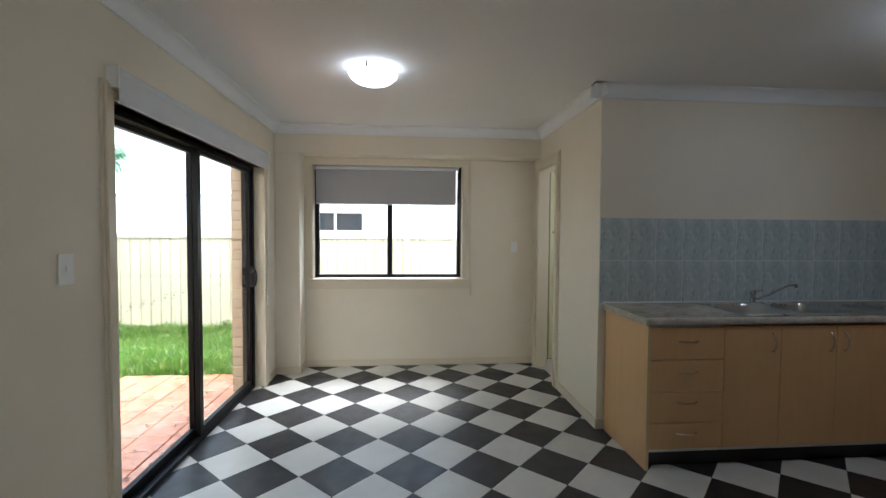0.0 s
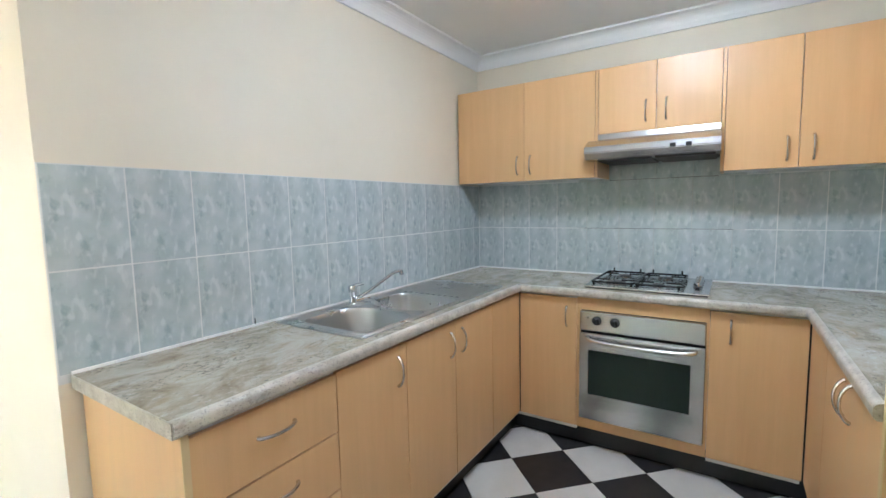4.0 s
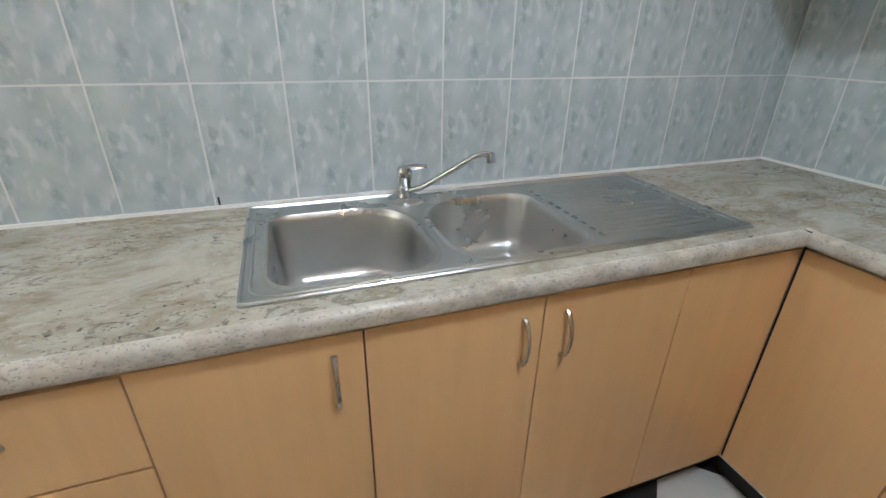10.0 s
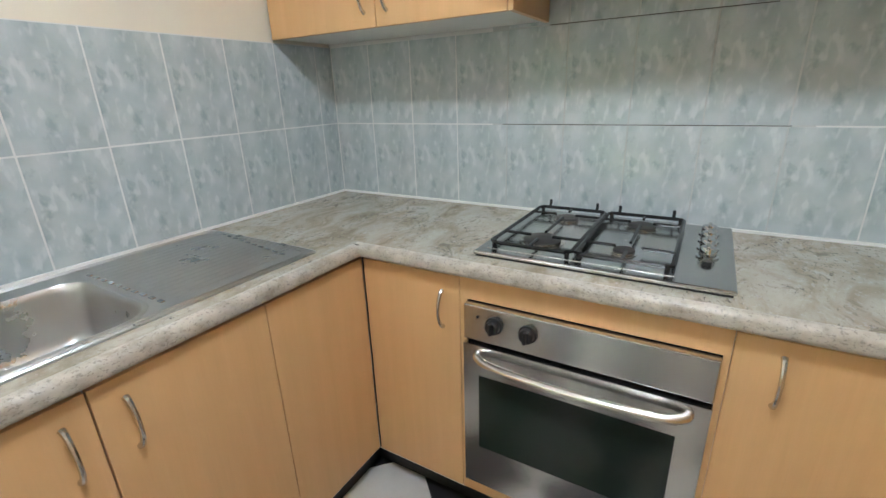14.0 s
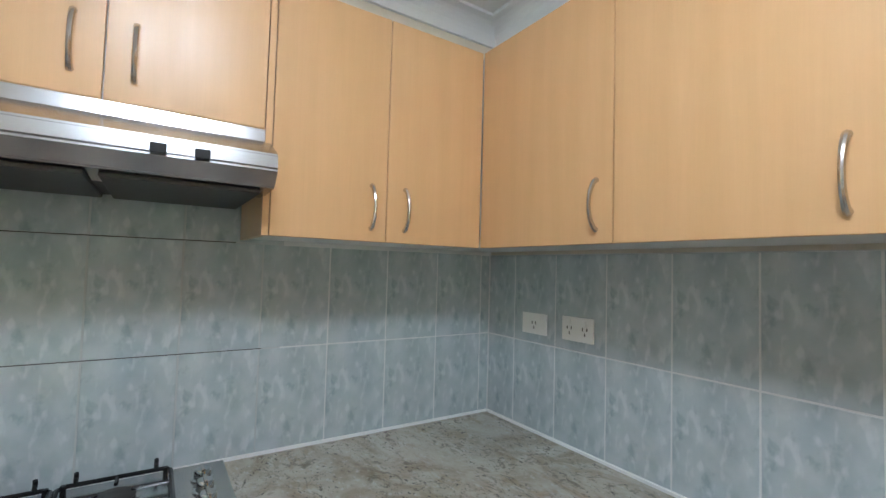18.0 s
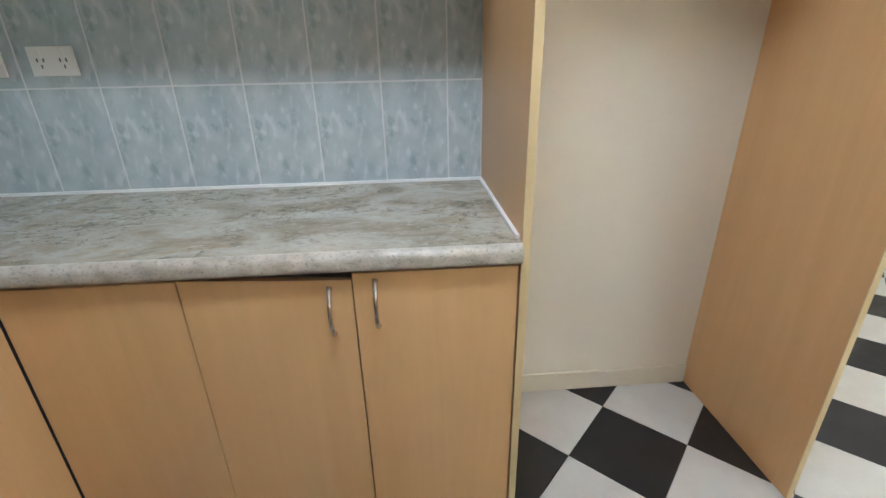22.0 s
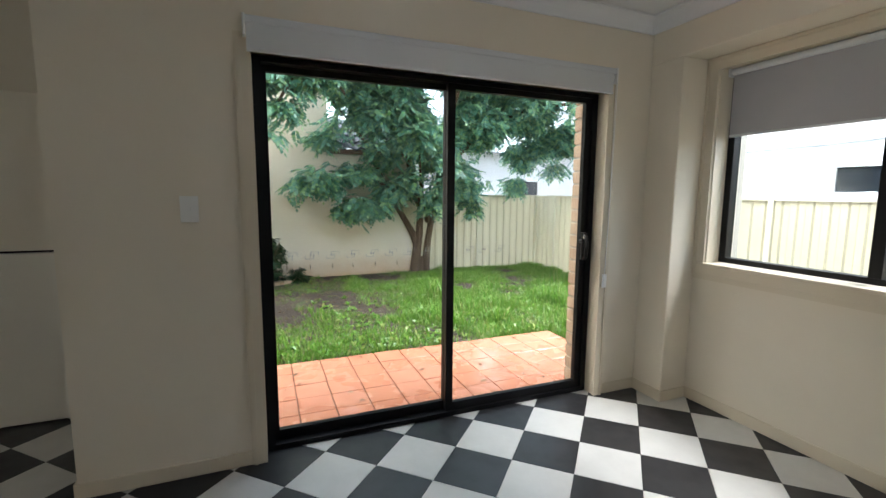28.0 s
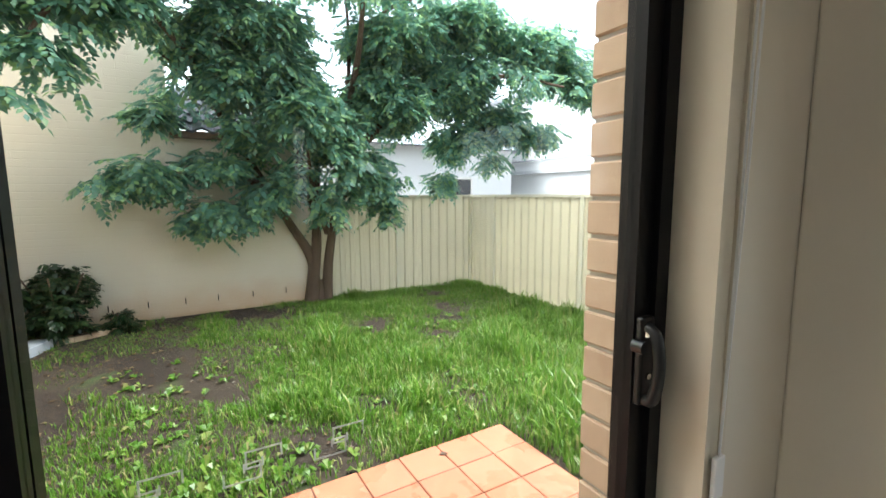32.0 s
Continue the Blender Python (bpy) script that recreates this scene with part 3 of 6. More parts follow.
# floor base with the joints' colour; the tiles are laid at the end
floor = structure("floor", boxes((-1.0, -0.93, 2.60, 4.63, -0.12, -0.006), (-0.93, 3.0, 3.68, 5.44, -0.12, -0.006), (-0.93, 4.43, 1.82, 3.68, -0.12, -0.006), (-2.72, 4.43, -1.8, 1.82, -0.12, -0.006), (-0.88, 4.43, -4.1, -1.8, -0.12, -0.006)), M_SLAB, "black and white checkered tile floor laid on the diagonal")

# ---- sliding patio door ----
DX = -0.948
F0, F1 = DX - 0.045, DX + 0.048
door_1 = structure("door_1", boxes((F0, F1, 2.607, 2.645, 0, 1.958), (F0, F1, 4.587, 4.625, 0, 1.958), (F0, F1, 2.645, 4.587, 1.932, 1.958),
                                   (F0, F1, 2.645, 4.587, -0.005, 0.028)), M_ALU, "black aluminium sliding glass patio door, closed")


def leaf_frame(name, x, y0, y1, z0, z1, s0, s1, rail, parent):
    return part(name, boxes((x - 0.016, x + 0.016, y0, y0 + s0, z0, z1), (x - 0.016, x + 0.016, y1 - s1, y1, z0, z1), (x - 0.016, x + 0.016, y0 + s0, y1 - s1, z0, z0 + rail),
                            (x - 0.016, x + 0.016, y0 + s0, y1 - s1, z1 - 0.03, z1)), M_ALU, parent)


fixed_leaf = leaf_frame("fixed_panel", DX - 0.022, 2.645, 3.645, 0.028, 1.932, 0.022, 0.045, 0.05, door_1)
slide_leaf = leaf_frame("sliding_panel", DX + 0.018, 3.600, 4.587, 0.028, 1.932, 0.045, 0.045, 0.05, door_1)
for nm, x, y0, y1, par in (("pane", DX - 0.022, 2.667, 3.600, fixed_leaf), ("pane", DX + 0.018, 3.645, 4.542, slide_leaf)):
    g = part(nm, boxes((x - 0.003, x + 0.003, y0, y1, 0.078, 1.902)), M_GLASS, par, "clear glass pane")
    g.visible_shadow = False
KEY = [(-0.5, -0.1), (-0.5, -0.5), (0.12, -0.5), (0.12, 0.08), (-0.16, 0.08), (-0.16, -0.18)]
for k in range(13):
    y = 2.752 + 0.1065 * k + (0.03 if k > 7 else 0.0)
    pane_x, par = (DX - 0.0185, fixed_leaf) if y < 3.58 else (DX + 0.0215, slide_leaf)
    if 3.57 < y < 3.675 or y > 3.98:
        continue
    bm = bmesh.new()
    for sg in (-1, 1):
        for (u0, w0), (u1, w1) in zip(KEY, KEY[1:]):
            a0, a1, c0, c1 = sg * u0 * 0.066, sg * u1 * 0.066, sg * w0 * 0.036, sg * w1 * 0.036
            h = 0.0012
            add_box(bm, pane_x, pane_x + 0.0006, y + min(a0, a1) - h, y + max(a0, a1) + h, 1.001 + min(c0, c1) - h, 1.001 + max(c0, c1) + h)
    part("safety_decal", bm, M_DECAL, par, "pale frosted key pattern sticker on the glass")
lock = part("door_latch", rbox(DX + 0.034, DX + 0.052, 4.545, 4.585, 0.905, 1.085, 0.006, 3), M_BLACKPL, slide_leaf, "black latch plate")
part("door_handle", tube(ease([(DX + 0.045, 4.562, 0.915), (DX + 0.070, 4.560, 0.925), (DX + 0.082, 4.558, 0.99), (DX + 0.072, 4.560, 1.05), (DX + 0.045, 4.562, 1.065)], 5), 0.012, 10),
     M_BLACKPL, lock, "black bow pull handle", True)
part("snib", rbox(DX + 0.052, DX + 0.066, 4.550, 4.560, 1.045, 1.060, 0.003), M_NICKEL, lock, "worn metal snib")
part("keyhole", cyl((DX + 0.052, 4.566, 0.965), (DX + 0.057, 4.566, 0.965), 0.006), M_NICKEL, lock)
part("lock_cylinder", cyl((DX + 0.04, 4.538, 1.03), (DX + 0.064, 4.538, 1.03), 0.013), M_BLACKPL, lock, "black lock barrel", True)


def architrave(name, face, axis, a0, a1, z0, z1, w, parent_mat=M_TRIM, out=1, closed=False, label="cream moulded architrave"):
    """Moulded boards round an opening from a0 to a1 and z0 to z1, on a wall face across an axis."""
    bm = bmesh.new()
    for k, (lo, hi, dep) in enumerate(((0.0, w * 0.62, 0.016), (w * 0.62, w * 0.82, 0.022), (w * 0.82, w, 0.013))):
        spans = [(a0 - hi, a0 - lo, z0 - (hi if closed else 0), z1 + hi), (a1 + lo, a1 + hi, z0 - (hi if closed else 0), z1 + hi), (a0 - lo, a1 + lo, z1 + lo, z1 + hi)]
        if closed:
            spans.append((a0 - lo, a1 + lo, z0 - hi, z0 - lo))
        for s0, s1, q0, q1 in spans:
            if axis == "x":
                add_box(bm, face, face + out * dep, s0, s1, q0, q1)
            else:
                add_box(bm, s0, s1, face, face + out * dep, q0, q1)
    return structure(name, bm, parent_mat, label)


architrave("trim_patio_door", XW, "x", 2.605, 4.620, 0, 1.955, 0.07)
structure("trim_door_reveal", boxes((F1 - 0.003, XW, 2.595, 2.605, 0, 1.96), (F1 - 0.003, XW, 4.627, 4.637, 0, 1.96), (F1 - 0.003, XW, 2.605, 4.627, 1.960, 1.968)), M_TRIM,
          "cream painted reveal boards of the patio door")

# outer brick leaf beside the door
outer = structure("wall_outer", boxes((-1.08, F0 - 0.002, 1.95, 2.585, -0.15, 2.6), (-1.08, F0 - 0.002, 2.585, 4.605, 2.02, 2.6), (-1.08, F0 - 0.002, 4.605, 6.2, -0.15, 2.6)), M_MORTAR,
                  "tan face brick outer wall of the house")
structure("trim_door_packing", boxes((F0 - 0.001, -0.93, 2.585, 2.606, -0.15, 1.98), (F0 - 0.001, -0.93, 4.626, 4.66, -0.15, 1.98), (F0 - 0.001, -0.93, 2.606, 4.626, 1.959, 2.02), (-1.08, F0 - 0.003, 2.585, 4.605, -0.15, -0.03)), M_BRICK,
          "brick and mortar packing round the patio door frame")

# ---- dining window ----
window_1 = structure("window_1", boxes((-0.505, 1.028, 5.30, 5.36, 0.913, 0.945), (-0.505, 1.028, 5.30, 5.36, 2.055, 2.085), (-0.505, -0.465, 5.30, 5.36, 0.945, 2.055), (0.990, 1.028, 5.30, 5.36, 0.945, 2.055),
                                       (0.245, 0.297, 5.305, 5.355, 0.945, 2.055)), M_ALU, "black aluminium sliding dining window above a cream sill")
for x0, x1, yy in ((-0.465, 0.245, 5.342), (0.297, 0.990, 5.318)):
    g = part("pane", boxes((x0, x1, yy - 0.003, yy + 0.003, 0.945, 2.055)), M_GLASS, window_1, "clear glass pane")
    g.visible_shadow = False
part("window_sill", rbox(-0.60, 1.12, YN - 0.022, 5.30, 0.892, 0.912, 0.005), M_TRIM, window_1, "cream painted timber sill")
part("window_reveal", boxes((-0.515, -0.505, YN, 5.30, 0.913, 2.095), (1.028, 1.038, YN, 5.30, 0.913, 2.095), (-0.505, 1.028, YN, 5.30, 2.085, 2.095)), M_TRIM, window_1)
architrave("trim_window", YN, "y", -0.512, 1.035, 0.892, 2.075, 0.085, out=-1, closed=True, label="wide cream moulded window architrave")

# ---- laundry doorway ----
architrave("trim_laundry", XL, "x", 4.50, 5.06, 0, 2.03, 0.10, out=-1)
structure("trim_laundry_jamb", boxes((XL - 0.002, 1.903, 4.497, 4.512, 0, 2.033), (XL - 0.002, 1.903, 5.048, 5.063, 0, 2.033), (XL - 0.002, 1.903, 4.512, 5.048, 2.018, 2.033)), M_TRIM, "cream painted door jamb")
door_2 = structure("door_2", rbox(2.012, 2.80, 5.305, 5.34, 0.012, 2.05, 0.002), M_LAUNDRY, "pale yellow laundry back door with bolt and knobs, closed")
part("bolt", rbox(2.035, 2.115, 5.292, 5.305, 1.397, 1.411, 0.003), M_BLACKPL, door_2, "dark sliding bolt")
for z in (1.146, 0.917):
    part("door_knob", lathe((2.085, 5.305, z), [(0.026, 0.0), (0.026, -0.006), (0.011, -0.010), (0.011, -0.022), (0.024, -0.032), (0.024, -0.046), (0.012, -0.054)], 20, "y"), M_BLACKPL, door_2, "dark bronze knob", True)
structure("wall_laundry_room", boxes((2.9, 3.0, 3.68, 5.44, 0, CEIL), (1.89, 2.0, 5.31, 5.44, 0, CEIL), (2.81, 2.9, 5.31, 5.44, 0, CEIL), (2.0, 2.81, 5.31, 5.44, 2.06, CEIL), (2.0, 2.81, 5.345, 5.44, 0, 2.06)), M_WALL, "plain laundry walls round the back door")
structure("floor_laundry", boxes((1.862, 2.9, 3.68, 5.31, -0.004, 0.004)), M_FWHITE, "white tiled laundry floor")


def inner_door(name, label, boards, knobs, trim_args):
    d = structure(name, boards, M_DOOR, label)
    for at, axis, sgn in knobs:
        prof = [(0.030, 0.0), (0.030, sgn * 0.006), (0.011, sgn * 0.010), (0.011, sgn * 0.028), (0.026, sgn * 0.036), (0.027, sgn * 0.052), (0.014, sgn * 0.060)]
        part("door_knob", lathe(at, prof, 20, axis), M_NICKEL, d, "satin metal door knob", True)
    architrave(*trim_args)
    return d


inner_door("door_3", "pale painted hall door, closed", rbox(-2.095, -1.295, -1.745, -1.71, 0.01, 1.955, 0.002),
           [((-1.345, -1.71, 1.06), "y", 1), ((-1.345, -1.71, 0.93), "y", 1)], ("trim_hall_door", -1.70, "y", -2.10, -1.29, 0, 1.96, 0.06))
inner_door("door_4", "pale painted front door, closed", rbox(-2.345, -2.31, -1.555, -0.785, 0.01, 1.955, 0.002),
           [((-2.31, -1.49, 1.16), "x", 1), ((-2.31, -1.49, 0.95), "x", 1)], ("trim_front_door", -2.30, "x", -1.56, -0.78, 0, 1.96, 0.05))

# ---- stairs ----
SX = -1.66
stairs = thing("staircase", (SX, -0.40, 0), "white painted timber staircase with slim square balusters", "staircase")
SL = 0.836
part("newel_post", rbox(SX - 0.045, SX + 0.045, -0.455, -0.365, 0, 1.40, 0.006), M_WHITE, stairs)
part("newel_cap", lathe((SX, -0.41, 1.40), [(0.042, 0.0), (0.046, 0.01), (0.036, 0.02), (0.024, 0.028), (0.034, 0.045), (0.034, 0.062), (0.02, 0.078), (0.004, 0.084)], 16), M_WHITE, stairs, "turned newel cap", True)


def slope(y0, y1, z0, z1, x0, x1, dz, k=SL):
    return prism([(x0, y0, z0), (x0, y1, z1), (x0, y1, z1 + dz), (x0, y0, z0 + dz)], (x1 - x0, 0, 0))


part("stringer", slope(-0.365, 1.0, 0.09, 0.09 + 1.365 * SL - 0.04, SX - 0.02, SX + 0.018, 0.385), M_WHITE, stairs, "wide white stringer board")
part("stringer_bead", slope(-0.365, 1.0, 0.075, 0.075 + 1.365 * SL - 0.04, SX + 0.018, SX + 0.03, 0.03), M_WHITE, stairs)
part("base_rail", slope(-0.365, 1.0, 0.47, 0.47 + 1.365 * SL, SX - 0.03, SX + 0.035, 0.035), M_WHITE, stairs)
part("handrail", slope(-0.365, 1.0, 1.335, 1.335 + 1.365 * SL, SX - 0.032, SX + 0.032, 0.045), M_WHITE, stairs, "white moulded handrail")
for k in range(12):
    y = -0.29 + k * 0.109
    part("baluster", boxes((SX - 0.011, SX + 0.011, y - 0.011, y + 0.011, 0.50 + (y + 0.365) * SL, 1.34 + (y + 0.365) * SL)), M_WHITE, stairs)
for k in range(9):
    y0, z = -0.36 + 0.218 * k, 0.182 * (k + 1)
    part("tread", rbox(-2.615, SX - 0.035, y0 - 0.02, min(y0 + 0.24, 1.88), z - 0.03, z, 0.006), M_WHITE, stairs)
    part("riser", boxes((-2.615, SX - 0.035, y0, y0 + 0.015, z - 0.182, z - 0.03)), M_WHITE, stairs)
part("end_post", rbox(SX - 0.05, SX + 0.04, 1.0, 1.08, 0, 1.84, 0.005), M_WHITE, stairs)
structure("wall_under_stairs", prism([(SX - 0.03, -0.365, 0), (SX - 0.03, 1.0, 0), (SX - 0.03, 1.0, 1.19), (SX - 0.03, -0.365, 0.08)], (0.035, 0, 0)), M_WHITE, "white panelled wall under the stairs")
structure("wall_cupboard", boxes((SX - 0.06, SX, 1.08, 1.82, 1.0, 1.84), (SX - 0.06, SX, 1.66, 1.82, 0, 1.0)), M_WALL, "cream wall over the cupboard under the stairs")
skirting(SX + 0.005, SX + 0.016, -0.365, 1.0, 0.03)
cupboard = structure("door_5", rbox(SX - 0.035, SX - 0.004, 1.085, 1.655, 0.012, 0.985, 0.003), M_DOOR, "low pale painted cupboard door under the stairs, closed")
part("door_knob", lathe((SX - 0.004, 1.14, 0.47), [(0.030, 0.0), (0.030, 0.006), (0.011, 0.010), (0.011, 0.03), (0.026, 0.038), (0.027, 0.054), (0.014, 0.062)], 20, "x"), M_NICKEL, cupboard, "satin metal knob", True)
# black sheet behind the door stands in for shade in the gap
structure("trim_cupboard_gap", boxes((SX - 0.05, SX - 0.036, 1.08, 1.66, 0, 1.0)), M_SHADOWGAP, "black sheet painting the shade of the gap round the cupboard door")
basket = thing("storage_basket", (-1.60, -0.53, 0), "small dark blue cloth basket beside the newel post", "basket")
bk = rbox(-1.68, -1.52, -0.66, -0.47, 0.0, 0.20, 0.03, 3)
part("basket_body", bk, M_CLOTHBLUE, basket, "", True)
part("basket_rim", rbox(-1.685, -1.515, -0.665, -0.465, 0.185, 0.205, 0.008), M_CLOTHBLUE, basket, "folded blue rim")

# ---- lamps ----


def oyster(name, x, y, label, lit):
    l = thing(name, (x, y, CEIL), label, "ceiling lamp", "oyster ceiling lamps")
    part("base", lathe((x, y, CEIL), [(0.115, -0.001), (0.12, -0.012), (0.11, -0.03)], 32), M_PLASTIC, l, "", True)
    part("shade", lathe((x, y, CEIL - 0.028), [(0.150, 0.0), (0.153, -0.006), (0.145, -0.025), (0.115, -0.052), (0.07, -0.070), (0.012, -0.078)], 40), lit, l, "lit white opal glass bowl", True)
    for k in range(3):
        a = radians(20 + 120 * k)
        px, py = x + 0.152 * math.cos(a), y + 0.152 * math.sin(a)
        part("clip", rbox(px - 0.008, px + 0.008, py - 0.008, py + 0.008, CEIL - 0.045, CEIL - 0.002, 0.003), M_NICKEL, l)


oyster("ceiling_lamp", 0.235, 3.42, "round lit opal glass oyster ceiling lamp over the dining floor", M_LAMP)
oyster("ceiling_lamp", 2.93, 2.25, "round lit opal glass oyster ceiling lamp in the kitchen", M_LAMPK)
oyster("ceiling_lamp", 0.15, 0.05, "round lit opal glass oyster ceiling lamp near the stairs", M_LAMP)

# ---- kitchen ----


def bow(parent, at, along, out, length=0.112, label="satin nickel bow handle"):
    """A bow handle centred at a point; along and out are unit vectors."""
    c, a, o = Vector(at), Vector(along), Vector(out)
    pts = [c - a * length / 2 + o * 0.002, c - a * length * 0.44 + o * 0.012, c - a * length * 0.24 + o * 0.024, c + o * 0.028, c + a * length * 0.24 + o * 0.024,
           c + a * length * 0.44 + o * 0.012, c + a * length / 2 + o * 0.002]
    line = ease(pts, 4)
    n = len(line) - 1
    rad = [0.0068 - 0.0022 * math.sin(math.pi * i / n) for i in range(n + 1)]
    return part("handle", tube(line, rad, 8), M_NICKEL, parent, label, True)


Z0, Z1 = 0.125, 0.850


def front(name, parent, x0, x1, y0, y1, z0=Z0, z1=Z1, label=""):
    """A laminate front of 16 mm with eased edges; give its plane as a span."""
    return part(name, rbox(x0, x1, y0, y1, z0, z1, 0.0015), M_BEECH, parent, label)


UP, SIDE, IN_Y, IN_X, OUT_Y = (0, 0, 1), (1, 0, 0), (0, -1, 0), (-1, 0, 0), (0, 1, 0)
G = 0.0015
FY = 3.025                     # plane of the sink bench fronts
FX = 3.772                     # plane of the hob bench fronts
FS = 1.690                     # plane of the short bench fronts
drawers = thing("drawer_cabinet", (2.10, 3.3, 0), "beech laminate cabinet with four drawers ending the bench", "cabinet", "base cabinets")
part("end_panel", rbox(1.850, 1.868, 3.022, 3.575, 0.0, 0.864, 0.0015), M_BEECH, drawers, "beech end panel down to the floor")
part("panel_edge", boxes((1.850, 1.868, 3.0195, 3.022, 0.0, 0.864)), M_EDGE, drawers)
part("body", boxes((1.87, 2.322, FY + 0.018, 3.57, 0.10, 0.862)), M_CARCASS, drawers)
for z0, z1, zh in ((0.657, 0.848, 0.766), (0.466, 0.655, 0.581), (0.280, 0.464, 0.404), (0.125, 0.278, 0.219)):
    d = front("drawer_front", drawers, 1.8705, 2.324 - G, FY, FY + 0.016, z0, z1 - 0.003)
    bow(d, (2.10, FY, zh), SIDE, IN_Y, 0.118)
cab = thing("base_cabinet", (2.54, 3.3, 0), "single door beech laminate base cabinet under the sink bench", "cabinet", "base cabinets")
part("body", boxes((2.326, 2.682, FY + 0.018, 3.57, 0.10, 0.70)), M_CARCASS, cab)
d = front("door", cab, 2.324 + G, 2.684 - G, FY, FY + 0.016)
bow(d, (2.630, FY, 0.752), UP, IN_Y)
cab = thing("base_cabinet", (3.1, 3.3, 0), "double door beech laminate base cabinet under the sink", "cabinet", "base cabinets")
part("body", boxes((2.686, 3.416, FY + 0.018, 3.57, 0.10, 0.70)), M_CARCASS, cab)
for x0, x1, xh in ((2.684, 3.045, 3.000), (3.045, 3.418, 3.098)):
    d = front("door", cab, x0 + G, x1 - G, FY, FY + 0.016)
    bow(d, (xh, FY, 0.75), UP, IN_Y)
cab = thing("corner_cabinet", (3.65, 3.3, 0), "plain beech laminate blind corner panel of the sink bench", "cabinet", "base cabinets")
front("corner_panel", cab, 3.418 + G, FX, FY, FY + 0.016)
part("body", boxes((3.420, 4.30, FY + 0.018, 3.57, 0.10, 0.70)), M_CARCASS, cab)
cab = thing("base_cabinet", (4.0, 2.86, 0), "narrow single door beech base cabinet beside the oven", "cabinet", "base cabinets")
part("body", boxes((FX + 0.018, 4.30, 2.69, 3.04, 0.10, 0.862)), M_CARCASS, cab)
d = front("door", cab, FX, FX + 0.016, 2.687 + G, FY - 0.006)
bow(d, (FX, 2.742, 0.745), UP, IN_X)
housing = thing("oven_housing", (4.0, 2.37, 0), "beech laminate oven housing with a frame round the oven", "cabinet", "base cabinets")
part("top_rail", boxes((FX, FX + 0.016, 2.062, 2.685, 0.792, 0.862)), M_BEECH, housing)
part("bottom_rail", boxes((FX, FX + 0.016, 2.062, 2.685, 0.125, 0.186)), M_BEECH, housing)
for y0, y1 in ((2.0615, 2.0745), (2.6655, 2.685)):
    part("side_rail", boxes((FX, FX + 0.016, y0, y1, 0.186, 0.792)), M_BEECH, housing)
cab = thing("base_cabinet", (4.0, 1.88, 0), "single door beech base cabinet between oven and corner", "cabinet", "base cabinets")
part("body", boxes((FX + 0.018, 4.30, 1.70, 2.06, 0.10, 0.862)), M_CARCASS, cab)
d = front("door", cab, FX, FX + 0.016, FS + 0.006, 2.0615 - G)
bow(d, (FX, 1.978, 0.76), UP, IN_X)
cab = thing("corner_cabinet", (3.6, 1.4, 0), "plain beech laminate blind corner panel of the short bench", "cabinet", "base cabinets")
front("corner_panel", cab, 3.414 + G, FX, FS - 0.016, FS)
part("body", boxes((3.43, 4.30, 1.16, FS - 0.018, 0.10, 0.86)), M_CARCASS, cab)
cab = thing("base_cabinet", (3.07, 1.4, 0), "double door beech laminate base cabinet with one sagging door", "cabinet", "base cabinets")
part("body", boxes((2.708, 3.426, 1.16, FS - 0.03, 0.10, 0.80)), M_CARCASS, cab)
bm = prism([(3.062 + G, FS - 0.016, 0.112), (3.414 - G, FS - 0.016, 0.126), (3.414 - G, FS - 0.016, 0.852), (3.062 + G, FS - 0.016, 0.836)], (0, 0.016, 0))
d = part("door", bm, M_BEECH, cab, "sagging beech door")
bow(d, (3.11, FS, 0.765), UP, OUT_Y)
d = front("door", cab, 2.708 + G, 3.062 - G, FS - 0.014, FS + 0.002, 0.125, 0.852)
bow(d, (3.014, FS + 0.002, 0.780), UP, OUT_Y)
# black strips set into the bench corners imitate the gaps' shade
structure("trim_corner_gap", boxes((FX + 0.002, FX + 0.012, FY - 0.005, FY, 0.125, 0.86), (FX + 0.002, FX + 0.012, FS - 0.016, FS + 0.005, 0.125, 0.86)), M_SHADOWGAP, "black strips painting the shade of the bench corner gaps")
structure("baseboard_kick", boxes((1.87, 3.835, 3.085, 3.10, 0, 0.124), (3.835, 3.85, 1.62, 3.085, 0, 0.124), (2.708, 3.835, 1.605, 1.62, 0, 0.124)), M_KICK, "black kickboard under the cabinets")


def keyhole(outer, holes):
    """One outline round a shape with holes, joined by slits. Points are 2D."""
    out = list(outer)
    for h in holes:
        hx, hy = max(h, key=lambda p: p[1])
        j = max(range(len(h)), key=lambda k: h[k][1])
        i = min(range(len(out)), key=lambda k: (out[k][0] - hx) ** 2 + (out[k][1] - hy) ** 2)
        loop = h[j:] + h[:j] + [h[j]]
        out = out[:i + 1] + loop[::1] + out[i:]
    return out


def rounded(x0, x1, y0, y1, r, n=5, cw=False):
    pts = []
    for cx, cy, a0 in ((x1 - r, y1 - r, 0), (x0 + r, y1 - r, 90), (x0 + r, y0 + r, 180), (x1 - r, y0 + r, 270)):
        for k in range(n + 1):
            a = radians(a0 + 90 * k / n)
            pts.append((cx + r * math.cos(a), cy + r * math.sin(a)))
    return pts[::-1] if cw else pts


